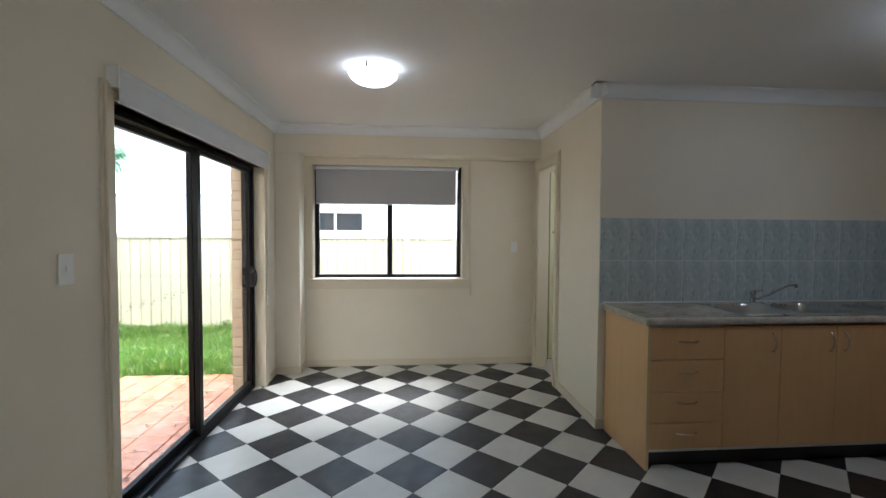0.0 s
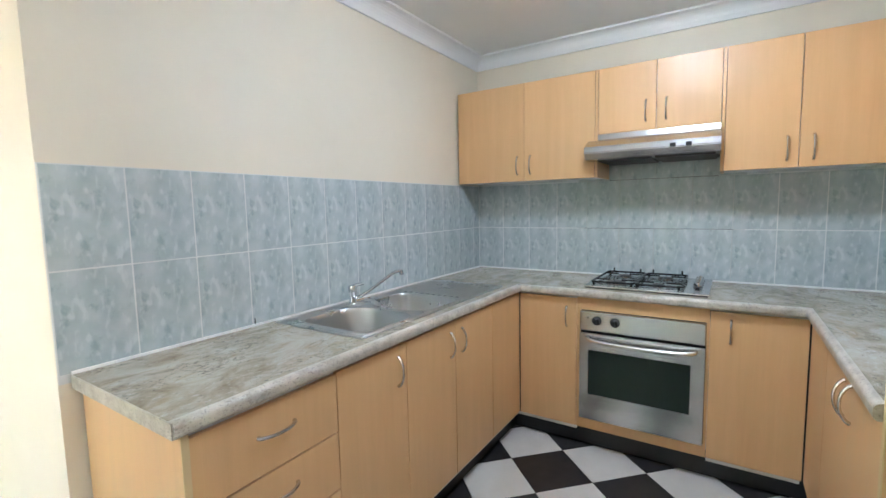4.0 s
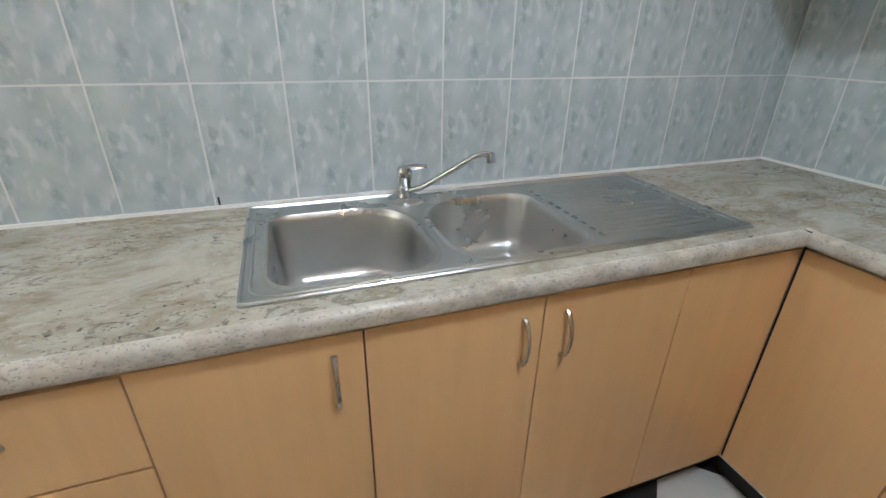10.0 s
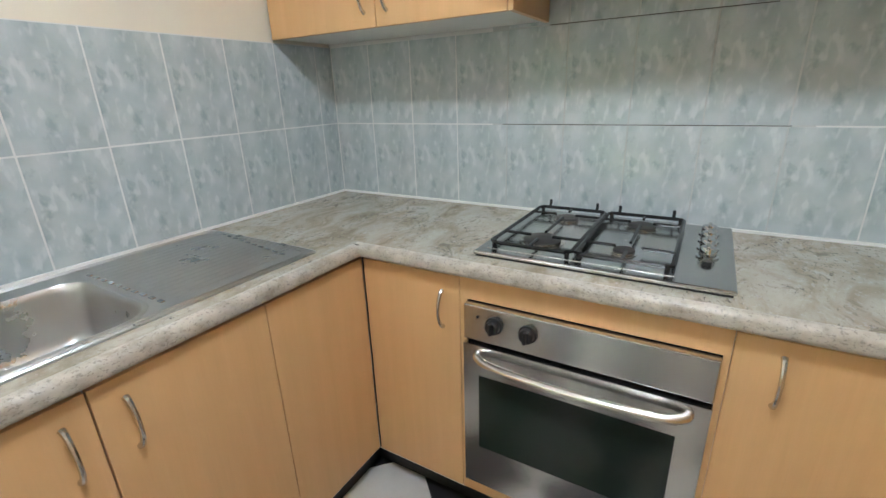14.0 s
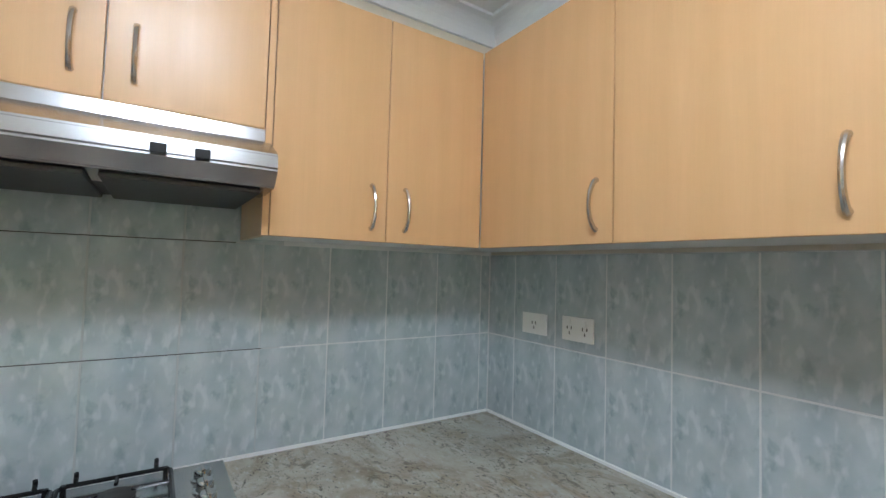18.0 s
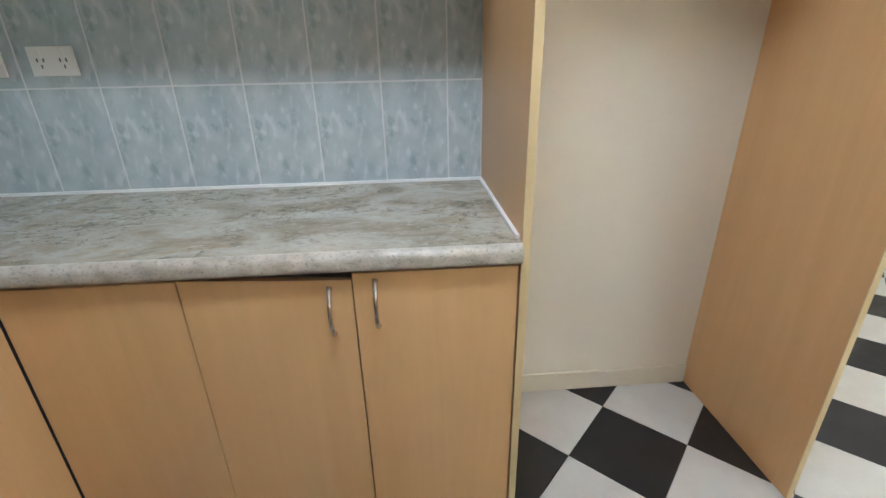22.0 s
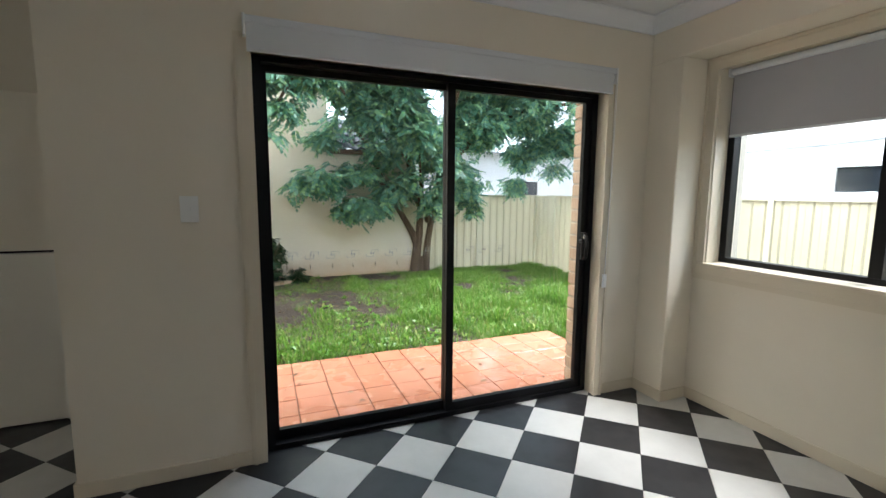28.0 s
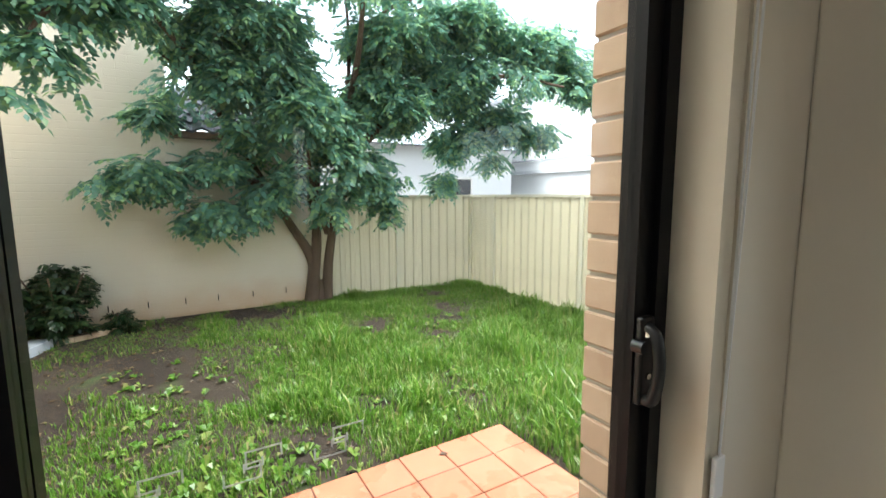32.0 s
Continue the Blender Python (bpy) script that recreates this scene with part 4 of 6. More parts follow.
# worktop: one U of laminate with a postformed nose
TOP, THK = 0.905, 0.042
ND = 0.022
outline = [(1.831, 3.003 + ND), (1.831, YS - 0.001), (2.86, YS - 0.001), (XH - 0.001, YS - 0.001), (XH - 0.001, YT + 0.001), (2.7065, YT + 0.001), (2.7065, 1.715 - ND), (3.742 + ND, 1.715 - ND), (3.742 + ND, 3.003 + ND)]
hole = rounded(2.51, 3.24, 3.085, 3.49, 0.02, 2)
worktop = thing("worktop", (3.0, 3.3, TOP - THK), "U shaped mottled stone laminate worktop with rolled front edge", "worktop")
part("slab", prism([(x, y, TOP - THK) for x, y in keyhole(outline, [hole])], (0, 0, THK)), M_TOP, worktop, "mottled beige laminate top")


def rolled(p0, p1, out, drop=0.0):
    """A half round front edge from p0 to p1, bulging along out."""
    a, b, o = Vector((*p0, 0)), Vector((*p1, 0)), Vector((*out, 0))
    prof = [(0.0, 0.0)] + [(ND - 0.017 + 0.017 * math.sin(radians(t)), -0.017 + 0.017 * math.cos(radians(t))) for t in range(0, 91, 15)]
    prof += [(ND - 0.012 + 0.012 * math.cos(radians(t)), -THK + 0.012 - 0.012 * math.sin(radians(t))) for t in range(0, 91, 18)] + [(0.0, -THK)]
    return part("rolled_edge", prism([a + o * u + Vector((0, 0, TOP - drop + w)) for u, w in prof], b - a), M_NOSE, worktop, "speckled rolled laminate edge", True)


rolled((1.831, 3.003 + ND), (3.742 + ND, 3.003 + ND), (0, -1))
rolled((3.742 + ND, 1.715 - ND), (3.742 + ND, 3.003 + ND), (-1, 0), 0.0004)
rolled((2.7065, 1.715 - ND), (3.742 + ND, 1.715 - ND), (0, 1), 0.0002)
part("end_strip", boxes((1.828, 1.831, 3.010, YS - 0.002, TOP - THK + 0.001, TOP - 0.001)), M_NOSE, worktop, "speckled laminate end strip")
part("mitre_joint", boxes((3.7405, 3.7425, 3.0035, 3.024, TOP - 0.002, TOP + 0.0003)), M_SHADOWGAP, worktop, "dark worktop joint")
structure("trim_sealant", boxes((1.83, 4.316, YS - 0.009, YS, TOP, TOP + 0.008), (XH - 0.009, XH, 1.15, YS - 0.009, TOP, TOP + 0.008), (2.715, XH - 0.009, YT, YT + 0.009, TOP, TOP + 0.008),
                                (2.7065, 2.715, YT, 1.67, TOP, TOP + 0.008)), M_PLASTIC, "white sealant bead along the worktop")

# sink


def corners(x0, x1, y0, y1, radii, n=7):
    """A rectangle whose corners (NE, NW, SW, SE) have radii of their own."""
    pts = []
    for (cx, cy, a0), r in zip(((x1, y1, 0), (x0, y1, 90), (x0, y0, 180), (x1, y0, 270)), radii):
        sx, sy = (1 if cx == x1 else -1), (1 if cy == y1 else -1)
        for k in range(n + 1):
            a = radians(a0 + 90 * k / n)
            pts.append((cx - sx * r + r * math.cos(a), cy - sy * r + r * math.sin(a)))
    return pts


def pierced(outer, holes, z0, z1):
    """A flat plate with holes between two heights."""
    bm = bmesh.new()
    edges = []
    for loop in [outer, *holes]:
        vs = [bm.verts.new((x, y, z0)) for x, y in loop]
        edges += [bm.edges.new((vs[k], vs[(k + 1) % len(vs)])) for k in range(len(vs))]
    bmesh.ops.triangle_fill(bm, use_beauty=True, use_dissolve=False, edges=edges, normal=(0, 0, 1))
    up = bmesh.ops.extrude_face_region(bm, geom=bm.faces[:])
    bmesh.ops.translate(bm, verts=[v for v in up["geom"] if isinstance(v, bmesh.types.BMVert)], vec=(0, 0, z1 - z0))
    return bm


def inset_ring(pts, cx, cy, d):
    out = []
    for x, y in pts:
        l = math.hypot(x - cx, y - cy)
        out.append((x - (x - cx) / l * d, y - (y - cy) / l * d))
    return out


sink = thing("kitchen_sink", (3.08, 3.3, TOP), "stainless steel double bowl sink with drainer in the worktop", "sink")
b1 = corners(2.537, 2.866, 3.098, 3.462, (0.13, 0.06, 0.065, 0.085))
b2 = corners(2.902, 3.222, 3.098, 3.458, (0.055, 0.13, 0.10, 0.075))
part("rim", pierced(corners(2.489, 3.640, 3.066, 3.550, (0.012,) * 4, 3), [b1, b2], TOP + 0.0005, TOP + 0.0045), M_SINK, sink, "flat steel rim and drainer")
for pts, dep in ((b1, 0.175), (b2, 0.150)):
    bm = bmesh.new()
    cx, cy = (min(p[0] for p in pts) + max(p[0] for p in pts)) / 2, (min(p[1] for p in pts) + max(p[1] for p in pts)) / 2
    prev = None
    for d, z in ((-0.010, 0.0049), (-0.006, 0.0068), (0.0, 0.0062), (0.004, 0.000), (0.008, -0.012), (0.022, -dep + 0.035), (0.030, -dep + 0.014), (0.046, -dep + 0.002), (0.075, -dep), (0.118, -dep - 0.003)):
        ringv = [bm.verts.new((x, y, TOP + z)) for x, y in inset_ring(pts, cx, cy, d)]
        if prev:
            for k in range(len(pts)):
                bm.faces.new((prev[k], prev[(k + 1) % len(pts)], ringv[(k + 1) % len(pts)], ringv[k]))
        prev = ringv
    bm.faces.new(prev)
    bowl = part("bowl", bm, M_SINK, sink, "deep rounded steel bowl", True)
    part("drain", lathe((cx, cy, TOP - dep - 0.003), [(0.042, 0.0), (0.042, 0.004), (0.034, 0.005), (0.030, 0.002), (0.010, 0.002)], 24), M_CHROME, bowl, "chrome basket waste", True)
# drainer flutes between two rows of pressed stops
for k in range(15):
    y = 3.125 + k * 0.0255
    part("drainer_rib", tube([(3.262, y, TOP + 0.0004), (3.275, y, TOP + 0.0016), (3.545 + 0.0032 * k, y, TOP + 0.0016), (3.556 + 0.0032 * k, y, TOP + 0.0004)], 0.0042, 8), M_SINK, sink, "", True)
for k in range(10):
    y = 3.135 + k * 0.036
    part("drainer_stop", rbox(3.243, 3.253, y - 0.009, y + 0.009, TOP + 0.004, TOP + 0.0075, 0.0015), M_CHROME, sink)
    part("drainer_stop", rbox(3.572 + 0.005 * k, 3.580 + 0.005 * k, y - 0.009, y + 0.009, TOP + 0.004, TOP + 0.0075, 0.0015), M_CHROME, sink)
edge = corners(2.494, 3.635, 3.071, 3.545, (0.010,) * 4, 3)
part("raised_edge", tube([(x, y, TOP + 0.004) for x, y in edge + edge[:1]], 0.0035, 6), M_SINK, sink, "rolled outer edge", True)
well = corners(2.509, 3.618, 3.084, 3.533, (0.03, 0.045, 0.04, 0.03), 5)
part("pressed_edge", tube([(x, y, TOP + 0.0042) for x, y in well + well[:1]], 0.0032, 6), M_SINK, sink, "pressed inner ridge", True)

tap = thing("mixer_tap", (2.885, 3.495, TOP + 0.005), "chrome mixer tap with a long angled swivel spout", "tap")
part("base_plate", lathe((2.885, 3.495, TOP + 0.0045), [(0.052, 0.0), (0.050, 0.004), (0.030, 0.007), (0.022, 0.008)], 28), M_SINK, tap, "raised steel tap ledge", True)
part("body", lathe((2.885, 3.495, TOP + 0.011), [(0.019, 0.0), (0.0185, 0.006), (0.0165, 0.010), (0.0165, 0.048), (0.019, 0.051), (0.020, 0.060), (0.020, 0.076), (0.017, 0.083), (0.004, 0.086)], 24), M_CHROME, tap, "", True)
part("lever", tube(ease([(2.885, 3.495, TOP + 0.090), (2.905, 3.487, TOP + 0.094), (2.940, 3.474, TOP + 0.097)], 4), [0.008] * 6 + [0.006] * 3, 8), M_CHROME, tap, "", True)
spout = part("spout", tube(ease([(2.892, 3.488, TOP + 0.030), (2.925, 3.458, TOP + 0.050), (2.985, 3.400, TOP + 0.105), (3.020, 3.364, TOP + 0.140), (3.040, 3.345, TOP + 0.151), (3.055, 3.331, TOP + 0.152)], 6), 0.0075, 12), M_CHROME, tap, "", True)
part("aerator", cyl((3.052, 3.334, TOP + 0.156), (3.055, 3.331, TOP + 0.134), 0.0105), M_CHROME, spout, "", True)

# hob
hob = thing("gas_hob", (4.05, 2.365, TOP), "stainless steel four burner gas hob with black pan supports", "hob")
part("tray", rbox(3.802, 4.292, 2.069, 2.661, TOP + 0.006, TOP + 0.016, 0.004, 2), M_STEELY, hob)
part("tray_seal", boxes((3.808, 4.286, 2.075, 2.655, TOP + 0.0005, TOP + 0.006)), M_BLACKPL, hob)
HT = TOP + 0.016
part("pan_well", rbox(3.835, 4.262, 2.185, 2.635, HT - 0.001, HT + 0.0015, 0.001), M_STEELY, hob, "recessed steel burner field")
for x, y, r in ((3.945, 2.52, 0.055), (4.182, 2.517, 0.038), (4.182, 2.298, 0.042), (3.942, 2.308, 0.029)):
    b = part("burner", lathe((x, y, HT + 0.001), [(r * 1.12, 0.0), (r * 1.12, 0.002), (r * 0.9, 0.003), (r * 0.9, 0.005), (r * 0.85, 0.006)], 28), M_NICKEL, hob, "aluminium burner ring", True)
    part("burner_cap", lathe((x, y, HT + 0.006), [(r * 0.92, 0.0), (r * 0.94, 0.003), (r * 0.86, 0.006), (r * 0.2, 0.007)], 28), M_BURNER, b, "dark burner cap", True)
GZ = HT + 0.018
for y0, y1 in ((2.415, 2.628), (2.192, 2.405)):
    sup = part("pan_support", tube([(3.838, y0 + 0.015, GZ), (3.838, y1 - 0.015, GZ), (3.853, y1, GZ), (4.245, y1, GZ), (4.26, y1 - 0.015, GZ), (4.26, y0 + 0.015, GZ), (4.245, y0, GZ), (3.853, y0, GZ), (3.838, y0 + 0.015, GZ)], 0.0055, 6),
               M_ENAMEL, hob, "black enamelled wire pan support", True)
    ym = (y0 + y1) / 2
    for xb in (3.944, 4.182):
        for p, q in (((xb, y0, GZ), (xb, ym - 0.03, GZ)), ((xb, ym + 0.03, GZ), (xb, y1, GZ))):
            part("bar", tube([p, q], 0.0045, 6), M_ENAMEL, sup, "", True)
    for p, q in (((3.838, ym, GZ), (3.91, ym, GZ)), ((3.98, ym, GZ), (4.145, ym, GZ)), ((4.22, ym, GZ), (4.26, ym, GZ))):
        part("bar", tube([p, q], 0.0045, 6), M_ENAMEL, sup, "", True)
    for x, y in ((3.845, y0 + 0.01), (3.845, y1 - 0.01), (4.253, y0 + 0.01), (4.253, y1 - 0.01)):
        part("foot", tube([(x, y, HT + 0.001), (x, y, GZ + 0.006)], 0.006, 6), M_ENAMEL, sup, "", True)
    for y in (y0 + 0.03, y1 - 0.03):
        part("finger", tube(ease([(4.26, y, GZ), (4.272, y, GZ + 0.012), (4.27, y, GZ + 0.022)], 3), 0.005, 6), M_ENAMEL, sup, "", True)
for k in range(4):
    x = 4.0 + k * 0.066
    kn = part("knob", lathe((x, 2.127, HT), [(0.025, 0.0), (0.025, 0.003), (0.019, 0.005), (0.0185, 0.022), (0.016, 0.026), (0.004, 0.027)], 20), M_CHROME, hob, "ribbed chrome gas knob", True)
    part("knob_grip", rbox(x - 0.018, x + 0.018, 2.123, 2.131, HT + 0.022, HT + 0.031, 0.002), M_NICKEL, kn)
part("ignition_button", cyl((3.945, 2.127, HT), (3.945, 2.127, HT + 0.009), 0.011), M_BLACKPL, hob, "black ignition button", True)

# oven
OX = FX - 0.002
oven = thing("oven", (4.0, 2.369, 0.19), "stainless steel built in oven with dark glass door", "oven")
part("body", boxes((FX + 0.003, 4.28, 2.073, 2.665, 0.192, 0.785)), M_SHADOWGAP, oven, "dark oven cavity body")
ctrl = part("control_panel", rbox(OX - 0.020, OX + 0.004, 2.076, 2.664, 0.684, 0.788, 0.003), M_STEELY, oven, "brushed steel control panel")
for y in (2.575, 2.483):
    kn = part("knob", lathe((OX - 0.020, y, 0.743), [(0.024, 0.0), (0.024, -0.004), (0.019, -0.006), (0.0185, -0.020), (0.015, -0.023)], 24, "x"), M_BLACKPL, ctrl, "black oven knob", True)
    part("knob_ridge", rbox(OX - 0.052, OX - 0.041, y - 0.004, y + 0.004, 0.727, 0.759, 0.002), M_BLACKPL, kn)
part("indicator", cyl((OX - 0.0205, 2.622, 0.757), (OX - 0.022, 2.622, 0.757), 0.004), M_BLACKPL, ctrl)
odoor = part("oven_door", boxes((OX - 0.024, OX + 0.004, 2.076, 2.664, 0.192, 0.334), (OX - 0.024, OX + 0.004, 2.076, 2.664, 0.580, 0.672), (OX - 0.024, OX + 0.004, 2.076, 2.134, 0.334, 0.580),
                                (OX - 0.024, OX + 0.004, 2.618, 2.664, 0.334, 0.580)), M_STEELY, oven, "brushed steel oven door")
part("door_glass", boxes((OX - 0.0215, OX + 0.002, 2.134, 2.618, 0.334, 0.580)), M_OVENGLASS, odoor, "dark tinted oven window")
part("oven_handle", tube(ease([(OX - 0.024, 2.622, 0.648), (OX - 0.040, 2.612, 0.644), (OX - 0.056, 2.56, 0.638), (OX - 0.062, 2.369, 0.634), (OX - 0.056, 2.178, 0.638), (OX - 0.040, 2.126, 0.644), (OX - 0.024, 2.116, 0.648)], 6), 0.0115, 10), M_NICKEL, odoor, "bowed satin bar handle", True)

# wall cupboards
WX, WZ0, WZ1 = 4.02, 1.513, 2.112


def wall_unit(y0, mid, y1, z0, handles, label, zh):
    c = thing("wall_cupboard", (4.17, (y0 + y1) / 2, z0), label, "cupboard", "wall cupboards")
    part("body", boxes((WX + 0.018, 4.319, min(y0, y1) + 0.002, max(y0, y1) - 0.002, z0 + 0.004, WZ1 - 0.002)), M_CARCASS, c)
    for a, b, yh in ((y0, mid, handles[0]), (mid, y1, handles[1])):
        d = front("door", c, WX, WX + 0.016, min(a, b) + G, max(a, b) - G, z0, WZ1)
        bow(d, (WX, yh, zh), UP, IN_X)
    return c


c = wall_unit(3.572, 3.096, 2.664, WZ0, (3.139, 3.053), "double door beech wall cupboard in the sink corner", 1.611)
part("side_panel", boxes((WX + 0.002, 4.316, 2.648, 2.662, WZ0, WZ1)), M_BEECH, c, "beech side panel")
part("panel_edge", boxes((WX - 0.001, WX + 0.002, 2.648, 2.662, WZ0, WZ1)), M_BEECH, c)
wall_unit(2.647, 2.348, 2.052, 1.754, (2.398, 2.300), "short double door beech cupboard over the range hood", 1.855)
c = wall_unit(2.036, 1.743, 1.4305, WZ0, (1.787, 1.690), "double door beech wall cupboard beside the range hood", 1.602)
part("side_panel", boxes((WX + 0.002, 4.316, 2.037, 2.051, WZ0, WZ1)), M_BEECH, c, "beech side panel")
part("panel_edge", boxes((WX - 0.001, WX + 0.002, 2.037, 2.051, WZ0, WZ1)), M_BEECH, c)
WY = 1.43
c = thing("wall_cupboard", (3.8, 1.29, WZ0), "single door beech wall cupboard in the corner", "cupboard", "wall cupboards")
part("body", boxes((3.56, 4.30, 1.148, WY - 0.018, WZ0 + 0.004, WZ1 - 0.002)), M_CARCASS, c)
d = front("door", c, 3.558 + G, 4.018, WY - 0.016, WY, WZ0, WZ1)
bow(d, (3.60, WY, 1.600), UP, OUT_Y)
c = thing("wall_cupboard", (3.13, 1.29, WZ0), "double door beech wall cupboard over the short bench", "cupboard", "wall cupboards")
part("body", boxes((2.708, 3.556, 1.148, WY - 0.018, WZ0 + 0.004, WZ1 - 0.002)), M_CARCASS, c)
for x0, x1, xh in ((3.13, 3.558, 3.173), (2.708, 3.13, 3.082)):
    d = front("door", c, x0 + G, x1 - G, WY - 0.016, WY, WZ0, WZ1)
    bow(d, (xh, WY, 1.600), UP, OUT_Y)
# range hood
hood = thing("range_hood", (4.1, 2.37, 1.60), "stainless steel slide out range hood over the hob", "range hood")
bm = prism([(4.012, 2.054, 1.750), (4.008, 2.054, 1.722), (3.985, 2.054, 1.700), (3.975, 2.054, 1.69), (4.30, 2.054, 1.69), (4.30, 2.054, 1.750)], (0, 0.591, 0))
part("upper_body", bm, M_STEELY, hood, "upper steel fascia")
bm = prism([(3.985, 2.047, 1.715), (3.912, 2.047, 1.677), (3.902, 2.047, 1.672), (3.898, 2.047, 1.640), (3.925, 2.047, 1.606), (4.05, 2.047, 1.600), (4.05, 2.047, 1.715)], (0, 0.645, 0))
bmesh.ops.bevel(bm, geom=[e for e in bm.edges if abs(e.verts[0].co.y - e.verts[1].co.y) > 0.3], offset=0.004, segments=2, affect="EDGES")
lip = part("visor", bm, M_STEELY, hood, "sloping steel visor")
part("underside", boxes((4.05, 4.30, 2.058, 2.642, 1.605, 1.69)), M_FILTER, hood, "dark greasy filter underside")
for k in range(2):
    part("filter_frame", rbox(3.94, 4.28, 2.07 + 0.29 * k, 2.34 + 0.29 * k, 1.594, 1.604, 0.003), M_FILTER, hood)
for y in (2.253, 2.183):
    part("switch", rbox(3.893, 3.903, y - 0.013, y + 0.013, 1.640, 1.659, 0.002), M_BLACKPL, lip, "black rocker button")

# fridge space
surround = thing("fridge_surround", (2.26, 1.38, 0), "tall beech laminate surround of the empty fridge space", "cabinet")
part("tall_panel", boxes((2.690, 2.706, 1.10, 1.694, 0.0, 2.112)), M_BEECH, surround)
part("panel_edge", boxes((2.689, 2.707, 1.694, 1.697, 0.0, 2.112)), M_EDGE, surround)
part("tall_panel", boxes((1.816, 1.832, 1.10, 1.652, 0.0, 2.112)), M_BEECH, surround)
part("panel_edge", boxes((1.815, 1.833, 1.652, 1.655, 0.0, 2.112)), M_EDGE, surround)
over = part("bridge_body", boxes((1.832, 2.690, 1.10, 1.632, 1.79, 2.11)), M_CARCASS, surround, "pale underside over the fridge space")
for x0, x1, xh in ((1.832, 2.283, 2.235), (2.283, 2.690, 2.33)):
    d = front("door", surround, x0 + G, x1 - G, 1.634, 1.65, 1.786, 2.112)
    bow(d, (xh, 1.65, 1.865), UP, OUT_Y)

# ---- wall tiles ----
PITCH_Z = 0.3015
TILES = {}


def tile_mesh(w, h):
    key = (round(w, 4), round(h, 4))
    if key not in TILES:
        bm = rbox(-w / 2, w / 2, 0, 0.006, -h / 2, h / 2, 0.0012, 1)
        me = bpy.data.meshes.new("wall_tile")
        bmesh.ops.recalc_face_normals(bm, faces=bm.faces)
        bm.to_mesh(me)
        bm.free()
        me.materials.append(M_TILE)
        TILES[key] = me
    return TILES[key]


def tile_run(wall, joints, rows, origin, turn, skip=lambda a, b, z: False):
    """Tiles between joints along a wall; origin and turn lay the run's own axis into the plan."""
    for a, b in zip(joints, joints[1:]):
        for z0, z1 in rows:
            if abs(b - a) < 0.012 or skip(min(a, b), max(a, b), z0):
                continue
            w, h = abs(b - a) - 0.004, z1 - z0 - 0.004
            ob = new("wall_tile", tile_mesh(w, h))
            ob.parent = wall
            m = (a + b) / 2
            jig = random.uniform(-0.0004, 0.0004)
            at = (m, origin + jig, (z0 + z1) / 2) if turn in (0, 180) else (origin + jig, m, (z0 + z1) / 2)
            ob.matrix_basis = pose(*at, 0, 0, turn)


ROWS = [(0.905, 1.204), (1.204, 1.5055)]
sink_j = [XL + 0.002] + [2.010 + 0.2017 * k for k in range(0, 12)] + [XH]
hob_j = [YS] + [3.383 - 0.1995 * k for k in range(0, 12)]
hob_j = [j for j in hob_j if j > YT + 0.03] + [YT]
south_j = [XH - 0.002] + [4.173 - 0.1946 * k for k in range(0, 8)]
south_j = [j for j in south_j if j > 2.72] + [2.707]
tile_run(wall_sink, sink_j, ROWS, YS, 0)
tile_run(wall_hob, hob_j, ROWS + [(1.5055, 1.69)], XH, -90, lambda a, b, z: z > 1.4 and not (b > 2.06 and a < 2.64))
tile_run(wall_south, south_j, ROWS, YT, 180)
for nm, dims, par in (("grout", (XL + 0.001, XH + 0.006, YS + 0.0009, 3.588, 0.88, 1.506), wall_sink), ("grout", (XH + 0.0009, 4.328, YT - 0.006, 1.93, 0.88, 1.70), wall_hob), ("grout", (XH + 0.0009, 4.328, 2.84, YS + 0.006, 0.88, 1.70), wall_hob),
                      ("grout", (2.7065, XH + 0.006, 1.137, YT - 0.0009, 0.88, 1.506), wall_south)):
    part(nm, boxes(dims), M_GROUT, par, "pale grout between the wall tiles")
part("stained_grout", boxes((XH + 0.0009, 4.328, 1.93, 2.84, 0.88, 1.70)), M_STAINED, wall_hob, "greasy grey grout behind the hob")
part("dark_joint", boxes((XH + 0.0006, XH + 0.002, 1.98, 2.80, 1.2036, 1.2056)), M_BURNER, wall_hob, "dark dirty joint behind the hob")
part("dark_joint", boxes((XH + 0.0006, XH + 0.002, 2.06, 2.645, 1.5045, 1.5068)), M_BURNER, wall_hob, "dark joint line under the range hood")
part("grout_gap", boxes((2.420, 2.4245, YS - 0.0008, YS + 0.003, TOP + 0.008, TOP + 0.030)), M_SHADOWGAP, wall_sink, "dark missing grout above the worktop")

# ---- blinds, switches, sockets ----


